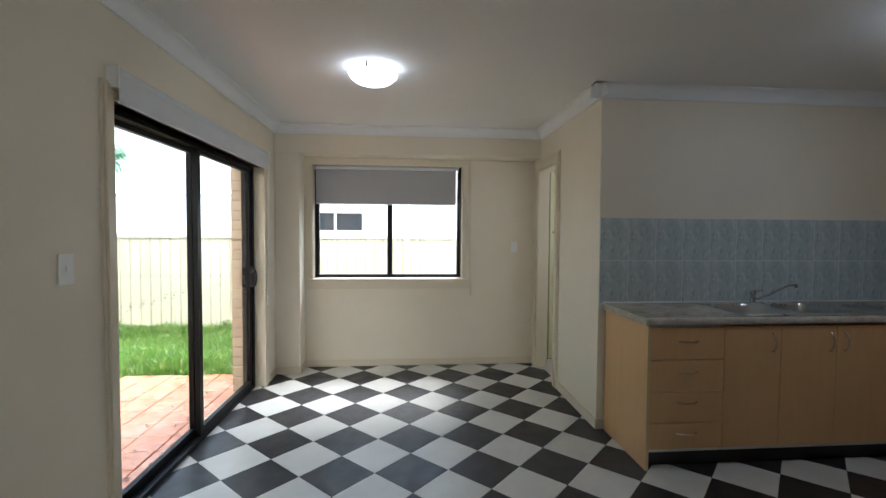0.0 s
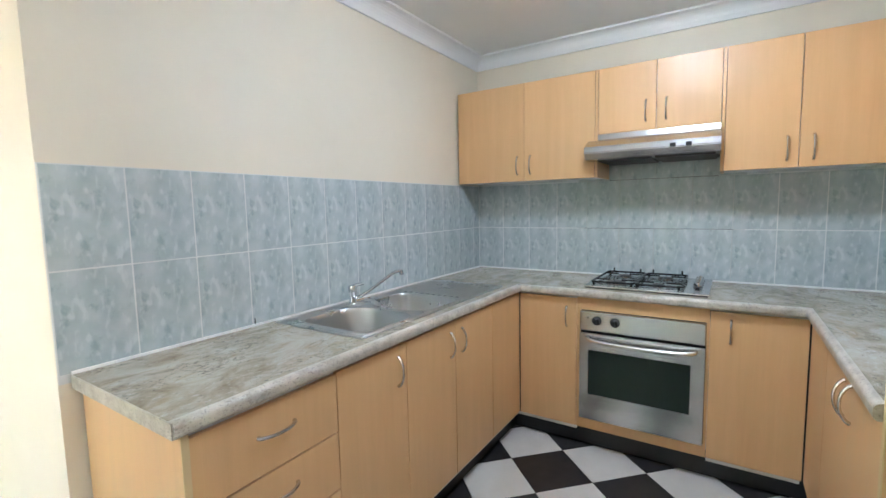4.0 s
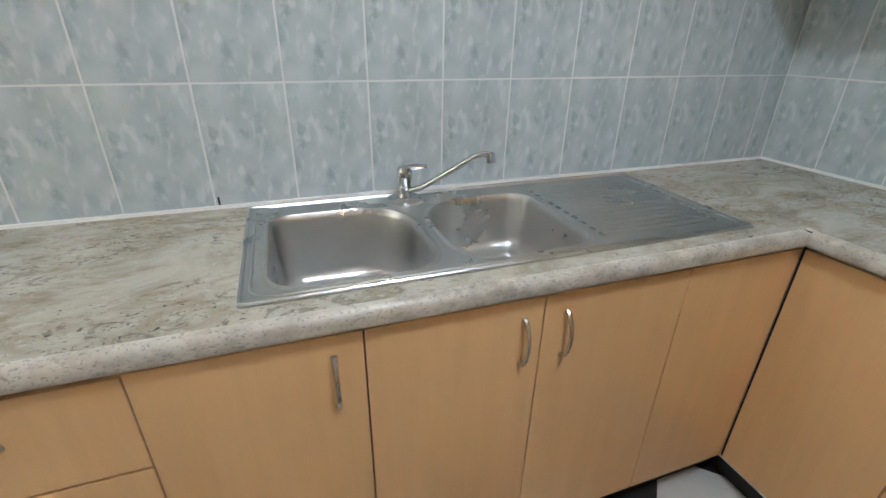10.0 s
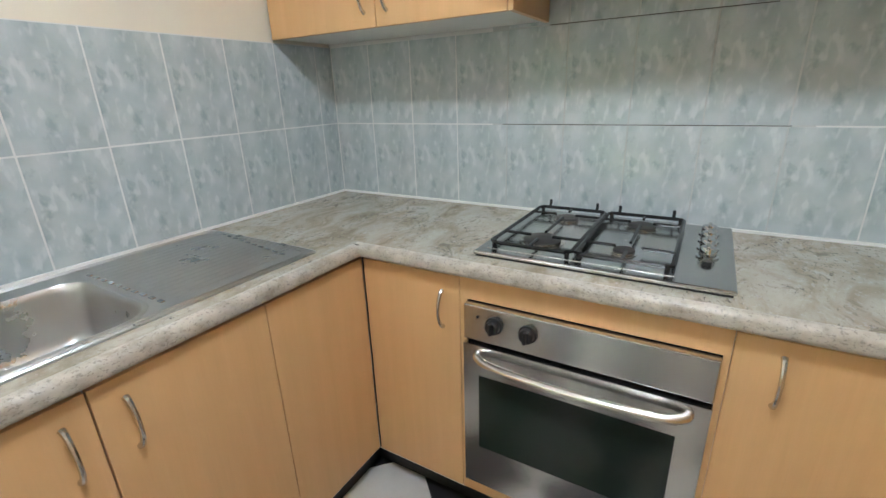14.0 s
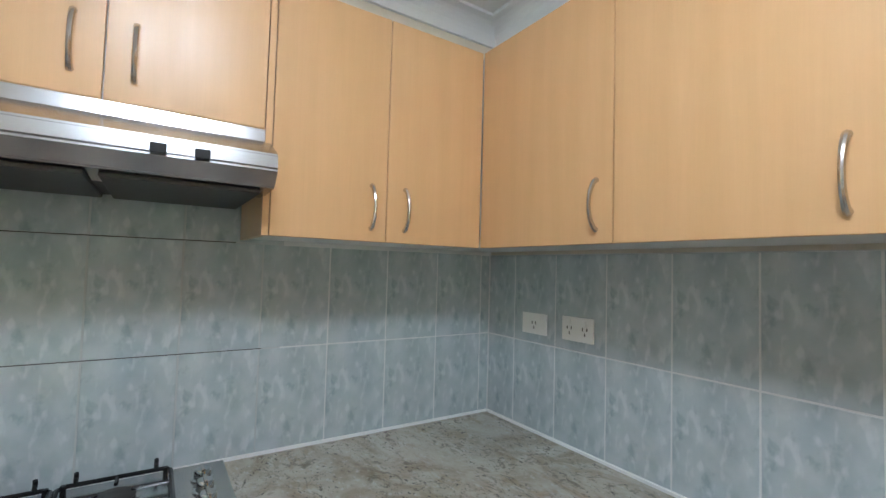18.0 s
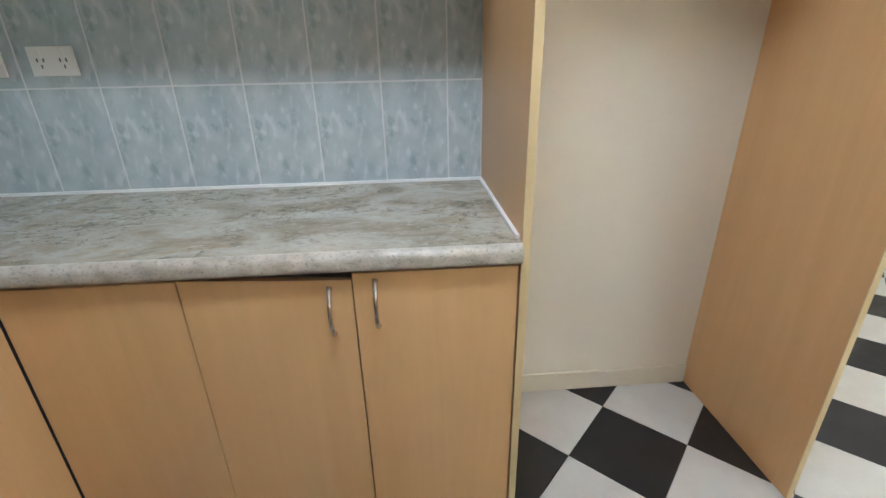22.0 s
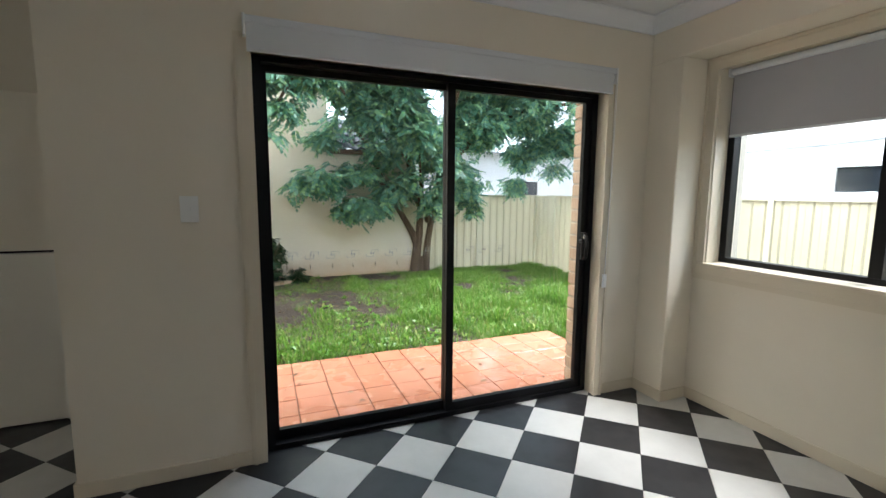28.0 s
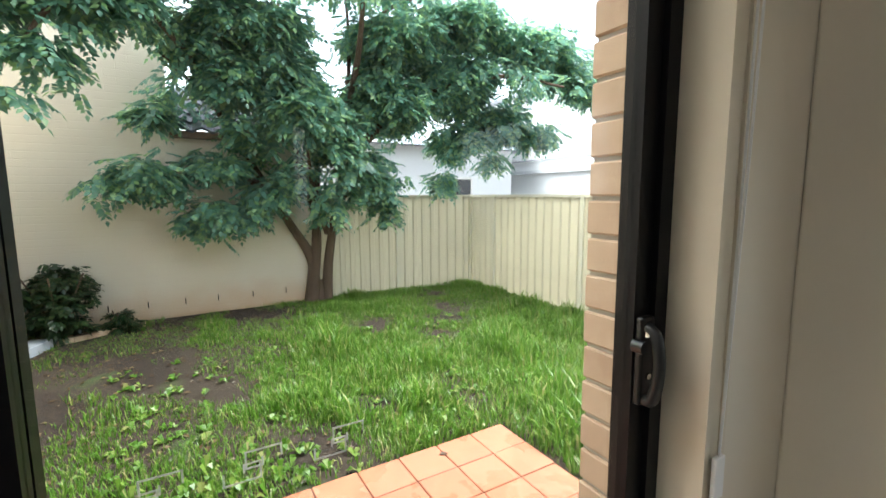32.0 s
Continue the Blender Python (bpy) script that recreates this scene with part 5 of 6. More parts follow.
def plate(name, label, category, centre, normal, w, h, rockers, sockets=0):
    """A wall plate with rockers or socket slots; normal is x, -x, y or -y."""
    t = thing(name, centre, label, category)
    c, n = Vector(centre), Vector(normal)
    s = Vector((0, 0, 1)).cross(n)

    def slab(a0, a1, z0, z1, d0, d1):
        p, q = c + s * a0 + n * d0, c + s * a1 + n * d1
        return rbox(min(p.x, q.x), max(p.x, q.x), min(p.y, q.y), max(p.y, q.y), c.z + z0, c.z + z1, 0.0012)

    face = part("plate", slab(-w / 2, w / 2, -h / 2, h / 2, 0.0005, 0.008), M_PLASTIC, t, "white plastic cover plate")
    for a, z in rockers:
        part("rocker", slab(a - 0.006, a + 0.006, z - 0.010, z + 0.010, 0.007, 0.012), M_PLASTIC, t, "small white rocker")
    for k in range(sockets):
        a = (k - (sockets - 1) / 2) * w * 0.5
        for da, dz in ((-0.008, 0.004), (0.008, 0.004), (0.0, -0.012)):
            part("slot", slab(a + da - 0.0018, a + da + 0.0018, dz - 0.006, dz + 0.004, 0.0072, 0.0086), M_BLACKPL, face)
    return t


plate("light_switch", "white plastic light switch on the patio door wall", "light switch", (XW, 2.33, 1.25), (1, 0, 0), 0.072, 0.115, [(0, 0.0)])
plate("light_switch", "white plastic light switch beside the laundry door", "light switch", (1.585, YN, 1.245), (0, -1, 0), 0.070, 0.112, [(0, 0.015), (0, -0.015)])
plate("power_socket", "small white power socket on the blue wall tiles", "socket", (4.066, YT + 0.0005, 1.270), (0, 1, 0), 0.112, 0.070, [(0.03, 0.02)], 1)
plate("power_socket", "white double power socket on the blue wall tiles", "socket", (3.882, YT + 0.0005, 1.273), (0, 1, 0), 0.118, 0.074, [(-0.03, 0.02), (0.03, 0.02)], 2)
plate("power_socket", "white power socket high in the fridge space", "socket", (2.300, 1.10, 1.752), (0, 1, 0), 0.115, 0.060, [(0.035, 0.015)], 1)
plate("light_switch", "white light switch on the stair wall", "light switch", (-2.62, 0.2, 1.35), (1, 0, 0), 0.07, 0.115, [(0, 0)])
hk = thing("wall_bracket", (1.836, 1.16, 1.68), "small pale hinge bracket in the fridge space", "bracket")
part("bracket", rbox(1.8325, 1.842, 1.135, 1.150, 1.63, 1.74, 0.003), M_EDGE, hk)

blind = thing("roller_blind", (0.24, 5.27, 2.09), "grey fabric roller blind, a third drawn over the window", "blind")
part("roller", cyl((-0.485, 5.268, 2.062), (0.985, 5.268, 2.062), 0.020), M_PELMET, blind, "fabric roll", True)
part("fabric", boxes((-0.492, 0.972, 5.2865, 5.2885, 1.695, 2.062)), M_BLIND, blind)
part("bottom_bar", rbox(-0.492, 0.972, 5.2825, 5.2925, 1.683, 1.697, 0.003), M_PELMET, blind, "pale bottom bar")
for x in (-0.497, 0.992):
    part("bracket", rbox(x - 0.004, x + 0.004, 5.245, 5.292, 2.035, 2.084, 0.002), M_PLASTIC, blind)
part("chain", tube([(1.000, 5.262, 2.06), (1.006, 5.25, 1.5), (1.016, 5.235, 0.925)], 0.003, 6), M_BLACKPL, blind, "dark bead chain")
part("chain", tube([(1.000, 5.272, 2.06), (1.018, 5.262, 1.5), (1.016, 5.235, 0.925)], 0.003, 6), M_BLACKPL, blind, "dark bead chain")
tag2 = thing("chain_weight", (1.122, 5.16, 0.80), "cream cord holder below the window trim", "cord weight")
part("holder", rbox(1.114, 1.128, 5.168, 5.1895, 0.74, 0.87, 0.003), M_TRIM, tag2)

dblind = thing("roller_blind", (-0.79, 3.61, 2.07), "pale grey roller blind rolled up above the patio door", "blind")
part("cassette", rbox(-0.817, -0.768, 2.578, 4.652, 2.052, 2.088, 0.008, 3), M_PELMET, dblind, "pale head rail")
part("roller", cyl((-0.795, 2.59, 2.035), (-0.795, 4.635, 2.035), 0.022), M_PELMET, dblind, "fabric roll", True)
part("fabric", boxes((-0.7735, -0.7715, 2.59, 4.622, 1.945, 2.055)), M_PELMET, dblind)
part("bottom_bar", rbox(-0.780, -0.766, 2.59, 4.622, 1.934, 1.947, 0.004), M_PELMET, dblind)
for y in (2.582, 4.648):
    part("bracket", rbox(-0.818, -0.766, y - 0.006, y + 0.006, 2.0, 2.092, 0.003), M_PLASTIC, dblind)
for dx in (0.0, 0.012):
    part("chain", tube([(-0.785 + dx, 4.655, 2.03), (-0.792 + dx * 0.6, 4.660, 1.4), (-0.794, 4.652, 0.815)], 0.0025, 6), M_PLASTIC, dblind, "white bead chain")
part("chain_weight", rbox(-0.799, -0.789, 4.634, 4.668, 0.735, 0.822, 0.003), M_PLASTIC, dblind, "white plastic cord weight")

# ---- outside ----
GZ0 = -0.185
random.seed(5)
ground = structure("ground", boxes((-300, 300, -300, 300, -0.6, GZ0)), M_GROUND, "patchy green lawn with bare soil by the wall")
pavement = structure("pavement", boxes((-2.53, -1.08, 2.26, 5.495, -0.30, -0.166)), M_JOINT, "patio of terracotta pavers beside the house")
PV = 0.2445
pv_me = None
for i in range(6):
    for j in range(13):
        x, y = -2.53 + PV * (i + 0.5), 5.495 - PV * (j + 0.5)
        if pv_me is None:
            bm = rbox(-PV / 2 + 0.003, PV / 2 - 0.003, -PV / 2 + 0.003, PV / 2 - 0.003, -0.03, 0.0, 0.004, 1)
            pv_me = bpy.data.meshes.new("paver")
            bmesh.ops.recalc_face_normals(bm, faces=bm.faces)
            bm.to_mesh(pv_me)
            bm.free()
            pv_me.materials.append(M_PAVER)
        ob = new("paver", pv_me)
        ob.parent = pavement
        ob.matrix_basis = pose(x, y, -0.156 + random.uniform(-0.002, 0.002), random.uniform(-0.3, 0.3), random.uniform(-0.3, 0.3), random.choice((0, 90, 180, 270)))

# bare soil by the neighbouring wall and in the lawn
soil_bm = bmesh.new()
for cx, cy, rx, ry in ((-5.9, 2.9, 1.1, 0.62), (-5.3, 3.45, 0.9, 0.45), (-4.2, 2.75, 0.9, 0.6), (-4.7, 3.45, 0.5, 0.32), (-2.88, 4.42, 0.34, 0.30), (-4.9, 6.55, 0.45, 0.35), (-3.3, 4.95, 0.22, 0.22), (-6.35, 4.6, 0.38, 0.7)):
    hub = soil_bm.verts.new((cx, cy, GZ0 + 0.006))
    rim = []
    for k in range(40):
        a = 2 * math.pi * k / 40
        q = 1 + 0.45 * noise.noise(Vector((cx + 1.7 * math.cos(a), cy + 1.7 * math.sin(a), 2.0))) + 0.15 * noise.noise(Vector((5 * math.cos(a), 5 * math.sin(a), cx)))
        rim.append(soil_bm.verts.new((max(-6.74, cx + rx * q * math.cos(a)), max(2.26, cy + ry * q * math.sin(a)), GZ0 - 0.004)))
    for k in range(40):
        soil_bm.faces.new((hub, rim[k], rim[(k + 1) % 40]))
structure("ground_soil", soil_bm, M_SOIL, "bare damp brown soil patches in the lawn, darkened for tree shade")

# bricks at both ends of the outer leaf
br_me = None
for yc, sgn in ((4.602, 1), (2.588, -1)):
    for k in range(25):
        if br_me is None:
            bm = rbox(-0.0465, 0.0465, -0.006, 0.224, -0.0375, 0.0375, 0.004, 1)
            br_me = bpy.data.meshes.new("brick")
            bmesh.ops.recalc_face_normals(bm, faces=bm.faces)
            bm.to_mesh(br_me)
            bm.free()
            br_me.materials.append(M_BRICK)
        ob = new("brick", br_me)
        ob.parent = outer
        ob.matrix_basis = pose(-1.040 + random.uniform(-0.002, 0.002), yc, -0.105 + k * 0.086, 0, 0, 0 if sgn > 0 else 180)

# neighbouring house behind the tree, and the wing wall
house = thing("neighbour_house", (-6.9, 3.0, GZ0), "neighbouring house of cream painted brick with a dark tiled roof", "house")
part("wall", boxes((-7.6, -6.75, -3.0, 3.74, GZ0 - 0.1, 7.0)), M_BLOCK, house, "tall cream painted brick wall")
part("low_wall", boxes((-7.6, -6.752, 3.74, 5.36, GZ0 - 0.1, 2.10)), M_BLOCK, house, "low cream painted brick wall")
part("fascia", boxes((-6.85, -6.62, 3.742, 5.4, 2.02, 2.10)), M_EAVE, house, "brown eave board")
bm = bmesh.new()
for r in range(5):
    for c in range(7):
        x0, z0 = -6.58 - 0.235 * r, 2.10 + 0.135 * r
        y0 = 3.75 + 0.235 * c
        pts = [(0.0, 0.0), (0.05, 0.034), (0.10, 0.045), (0.15, 0.030), (0.20, 0.004), (0.235, 0.0)]
        lo = [bm.verts.new((x0 + 0.02, y0 + a, z0 + b)) for a, b in pts] + [bm.verts.new((x0 + 0.02, y0 + a, z0 + b - 0.03)) for a, b in pts[::-1]]
        hi = [bm.verts.new((x0 - 0.28, y0 + a, z0 + b + 0.135)) for a, b in pts]
        bm.faces.new(lo)
        for k in range(5):
            bm.faces.new((lo[k], lo[k + 1], hi[k + 1], hi[k]))
part("roof", bm, M_ROOF, house, "dark slate blue roof tiles")
wing = structure("wall_wing", boxes((-6.75, -5.90, 2.0, 2.25, GZ0 - 0.1, 2.9), (-5.90, -5.30, 2.0, 2.25, GZ0 - 0.1, 0.92), (-5.90, -5.30, 2.0, 2.25, 1.95, 2.9), (-5.30, -1.08, 2.0, 2.25, GZ0 - 0.1, 2.9)), M_BLOCK,
                 "cream painted brick side wall beside the lawn")
part("window_sill", rbox(-5.94, -5.26, 2.18, 2.29, 0.885, 0.92, 0.008), M_BRICK, wing, "tan brick window sill")
part("window_pane", boxes((-5.90, -5.30, 2.12, 2.13, 0.92, 1.95)), M_DARKPANE, wing, "dark window pane")


def fence_run(name, p0, p1, posts, label):
    """Ribbed steel fence from p0 to p1 with posts at fractions of its length."""
    a, b = Vector((*p0, 0)), Vector((*p1, 0))
    d = (b - a).normalized()
    n = Vector((0, 0, 1)).cross(d)
    L = (b - a).length
    f = thing(name, (*((a + b) / 2).xy, GZ0), label, "fence", "garden fence")
    cuts = [0.0, *posts, L]
    z0, z1 = GZ0 - 0.06, 1.30
    for s0, s1 in zip(cuts, cuts[1:]):
        bm = bmesh.new()
        prof, s = [], s0
        while s < s1 - 0.001:
            for ds, dn in ((0, 0.0), (0.062, 0.0), (0.078, 0.020), (0.139, 0.020)):
                if s + ds < s1:
                    prof.append((s + ds, dn))
            s += 0.155
        prof.append((s1, 0.0))
        lo = [bm.verts.new(a + d * q + n * e + Vector((0, 0, z0))) for q, e in prof]
        hi = [bm.verts.new(a + d * q + n * e + Vector((0, 0, z1))) for q, e in prof]
        for k in range(len(prof) - 1):
            bm.faces.new((lo[k], lo[k + 1], hi[k + 1], hi[k]))
        bmesh.ops.solidify(bm, geom=bm.faces[:], thickness=0.003)
        part("panel", bm, M_FENCE, f, "ribbed cream steel sheet")
        part("top_rail", prism([a + d * s0 + n * e + Vector((0, 0, z)) for e, z in ((-0.012, z1 - 0.02), (0.038, z1 - 0.02), (0.038, z1 + 0.02), (-0.012, z1 + 0.02))], d * (s1 - s0)), M_FENCE, f)
        part("bottom_rail", prism([a + d * s0 + n * e + Vector((0, 0, z)) for e, z in ((-0.012, z0 + 0.02), (0.038, z0 + 0.02), (0.038, z0 + 0.075), (-0.012, z0 + 0.075))], d * (s1 - s0)), M_FENCE, f)
    for s in cuts:
        part("post", prism([a + d * (s + u) + n * e + Vector((0, 0, z0 - 0.02)) for u, e in ((-0.03, -0.02), (0.03, -0.02), (0.03, 0.046), (-0.03, 0.046))], (0, 0, z1 - z0 + 0.045)), M_FENCE, f)


fence_run("fence", (-6.69, 8.08), (-6.86, 5.30), [1.35], "cream ribbed steel garden fence behind the tree")
fence_run("fence", (7.0, 8.10), (-6.66, 8.08), [2.2, 4.55, 6.55, 8.9, 11.2, 13.0], "long cream ribbed steel garden fence beyond the lawn")

# pale building beyond the fence
bld = thing("far_building", (-2, 13.4, GZ0), "long white rendered building with a row of dark windows", "building")
bm = boxes((-16.0, -4.02, 13.4, 15.0, GZ0, 4.4), (-0.80, 8.0, 13.4, 15.0, GZ0, 4.4), (-4.02, -0.80, 13.4, 15.0, GZ0, 1.43), (-4.02, -0.80, 13.4, 15.0, 1.93, 4.4))
part("wall", bm, M_RENDERWHITE, bld, "white rendered wall")
part("roof", prism([(-16.4, 13.0, 4.4), (-16.4, 15.4, 4.4), (-16.4, 15.4, 5.2), (-16.4, 13.6, 4.6)], (24.8, 0, 0)), M_RENDERWHITE, bld, "pale metal roof")
for x0, x1 in ((-4.0, -3.235), (-3.16, -2.43), (-2.345, -1.61), (-1.545, -0.815)):
    w = part("window", boxes((x0, x1, 13.46, 13.47, 1.445, 1.915)), M_DARKPANE, bld, "dark window pane")
    part("window_frame", boxes((x0 - 0.04, x0, 13.41, 13.5, 1.43, 1.93), (x1, x1 + 0.04, 13.41, 13.5, 1.43, 1.93)), M_WHITE, w)
part("shutter", boxes((0.12, 1.52, 13.37, 13.398, 0.9, 1.63)), M_PELMET, bld, "pale grey shutter")
part("cable", tube([(-14, 13.36, 2.35), (-4.2, 13.36, 2.40), (-3.0, 13.36, 2.44), (-1.0, 13.36, 2.42), (6, 13.36, 2.40)], 0.018, 6), M_CONCRETE, bld, "grey cable along the wall")
part("ledge", boxes((-16.0, -8.5, 13.25, 13.398, 1.95, 2.05)), M_PELMET, bld, "pale ledge")
shed = thing("far_house", (-12.5, 9.5, GZ0), "pale neighbouring house glimpsed behind the tree", "house")
part("wall", boxes((-15.0, -11.0, 5.5, 12.5, GZ0, 2.6)), M_RENDERWHITE, shed)
part("roof", prism([(-10.6, 5.0, 2.6), (-15.4, 5.0, 2.6), (-13.0, 5.0, 3.9)], (0, 8.0, 0)), M_CONCRETE, shed, "pale grey roof")
for y0, y1 in ((10.3, 11.0),):
    w = part("window", boxes((-10.995, -10.985, y0, y1, 1.3, 1.75)), M_DARKPANE, shed, "dark window pane")
    part("window_frame", boxes((-10.99, -10.96, y0 - 0.06, y0, 1.24, 1.81), (-10.99, -10.96, y1, y1 + 0.06, 1.24, 1.81), (-10.99, -10.96, y0, y1, 1.75, 1.81)), M_WHITE, w)

# ---- tree ----


def sprays(rng, clumps, fronds, length, leaflet, pairs, droop):
    """Twig tips with pinnate leaves round them, as loose leaflets: vertices and faces."""
    verts, faces = [], []
    down = np.array((0, 0, 1.0))
    for cx, cy, cz, r in clumps:
        for _ in range(int(fronds * rng.uniform(0.7, 1.3))):
            a = rng.uniform(0, 6.283)
            out = np.array((math.cos(a), math.sin(a), rng.uniform(-1.0, 0.35) - droop * 0.3))
            out /= np.linalg.norm(out)
            base = np.array((cx, cy, cz)) + out * r * rng.uniform(0.0, 0.7) + rng.normal(0, 0.3 * r, 3)
            side = np.cross(out, down)
            side /= np.linalg.norm(side) + 1e-6
            up = np.cross(side, out)
            tilt = rng.normal(0, 0.25)
            side, up = side * math.cos(tilt) + up * math.sin(tilt), up * math.cos(tilt) - side * math.sin(tilt)
            L = length * rng.uniform(0.7, 1.25)
            bend = droop * rng.uniform(0.3, 0.9)
            for k in range(pairs + 1):
                t = (k + 0.8) / (pairs + 1)
                mid = base + out * L * t - down * L * bend * t * t
                fwd = out - down * 2 * bend * t
                fwd /= np.linalg.norm(fwd)
                for sg in ((-1, 1) if k < pairs else (0,)):
                    d = side * sg * 0.85 + fwd * (0.5 if sg else 1.0) - up * rng.uniform(0.0, 0.35)
                    d /= np.linalg.norm(d)
                    w = np.cross(d, up)
                    w /= np.linalg.norm(w) + 1e-6
                    ll = leaflet * rng.uniform(0.8, 1.2) * (1.05 - 0.5 * abs(t - 0.45))
                    ww = ll * 0.34
                    i = len(verts)
                    verts += [mid, mid + d * ll * 0.4 + w * ww, mid + d * ll - down * ll * 0.12, mid + d * ll * 0.4 - w * ww]
                    faces.append((i, i + 1, i + 2, i + 3))
    return verts, faces


def leaf_part(name, verts, faces, material, parent, label, kind="stuff"):
    o = ORIGIN[parent]
    me = bpy.data.meshes.new(name)
    me.from_pydata((np.array(verts) - np.array(o)).tolist(), [], faces)
    me.materials.append(material)
    ob = new(name, me)
    ob.parent = parent
    ORIGIN[ob] = o
    return tagged(ob, label, kind=kind)


rng = np.random.default_rng(11)
tree = thing("tree", (-6.75, 5.35, GZ0), "spreading feathery leaved tree with several stems by the fence", "tree")


def tapered(line, r0, r1, flare=0.0):
    n = len(line)
    return [r0 + (r1 - r0) * k / (n - 1) + flare * max(0.0, 1 - 4.0 * k / (n - 1)) ** 2 for k in range(n)]


for lab, spine, r0, r1, flare in (("leaning main stem", ((-6.68, 5.55, GZ0 - 0.1), (-6.67, 5.555, GZ0 + 0.05), (-6.64, 5.58, 0.35), (-6.60, 5.66, 0.9), (-6.55, 5.78, 1.6), (-6.5, 5.85, 2.4), (-6.4, 5.9, 3.3), (-6.3, 5.8, 4.4)), 0.090, 0.012, 0.04),
                                  ("thick gnarled stem", ((-6.70, 5.35, GZ0 - 0.1), (-6.70, 5.355, GZ0 + 0.05), (-6.69, 5.385, 0.25), (-6.68, 5.43, 0.6), (-6.66, 5.44, 1.1), (-6.62, 5.46, 1.8), (-6.5, 5.35, 2.6), (-6.4, 5.1, 3.5)), 0.115, 0.012, 0.06),
                                  ("knotted foot between the stems", ((-6.67, 5.45, GZ0 - 0.1), (-6.67, 5.45, GZ0 + 0.05), (-6.67, 5.46, 0.03), (-6.66, 5.47, 0.12)), 0.10, 0.03, 0.05)):
    line = ease(spine, 5)
    part("trunk", tube(line, tapered(line, r0, r1, flare), 12), M_BARK, tree, lab, True)
BOUGHS = [((-6.69, 5.40, 0.30), (-6.72, 5.30, 0.58), (-6.72, 5.05, 1.0), (-6.70, 4.66, 1.70), (-6.5, 4.3, 2.3), (-6.1, 3.7, 2.85)),
         ((-6.66, 5.44, 1.1), (-6.72, 5.3, 1.6), (-6.8, 5.2, 2.2), (-7.0, 5.1, 3.0), (-7.3, 5.2, 4.2)),
         ((-6.70, 4.80, 1.45), (-6.42, 4.3, 1.58), (-6.3, 3.8, 1.52), (-6.25, 3.3, 1.48)),
         ((-6.5, 4.3, 2.3), (-6.0, 4.05, 2.7), (-5.2, 3.6, 3.0), (-4.5, 3.1, 3.1)),
         ((-6.55, 5.78, 1.6), (-6.3, 6.2, 2.2), (-6.0, 7.0, 2.8), (-5.6, 7.9, 3.0), (-5.0, 8.5, 2.8)),
         ((-6.5, 5.85, 2.4), (-5.8, 5.8, 3.0), (-5.0, 5.6, 3.5), (-4.2, 5.4, 3.7)),
         ((-6.58, 5.70, 1.2), (-6.4, 6.1, 1.6), (-6.25, 6.5, 1.7)),
         ((-6.4, 5.9, 3.3), (-6.6, 6.6, 4.0), (-6.5, 7.4, 4.4)),
         ((-6.62, 5.58, 0.8), (-6.2, 5.3, 1.4), (-5.7, 5.1, 2.0)),
         ((-6.45, 5.88, 2.8), (-6.2, 6.8, 3.5), (-6.1, 7.6, 3.65), (-6.1, 8.6, 3.5), (-6.1, 9.8, 3.3)),
         ((-6.2, 5.85, 4.3), (-5.8, 5.0, 4.6), (-5.2, 4.0, 3.7), (-5.05, 3.2, 3.0), (-5.0, 2.8, 2.4))]
clumps = []
for limb in BOUGHS:
    line = ease(limb, 5)
    n = len(line)
    part("limb", tube(line, [0.075 * (1 - 0.88 * k / (n - 1)) * (1.0 if len(limb) > 4 else 0.6) + 0.006 for k in range(n)], 8), M_BARK, tree, "", True)
    for k in range(n // 2, n):
        p = line[k]
        clumps.append((p.x + rng.normal(0, 0.15), p.y + rng.normal(0, 0.18), p.z + rng.normal(0.05, 0.14), 0.22))
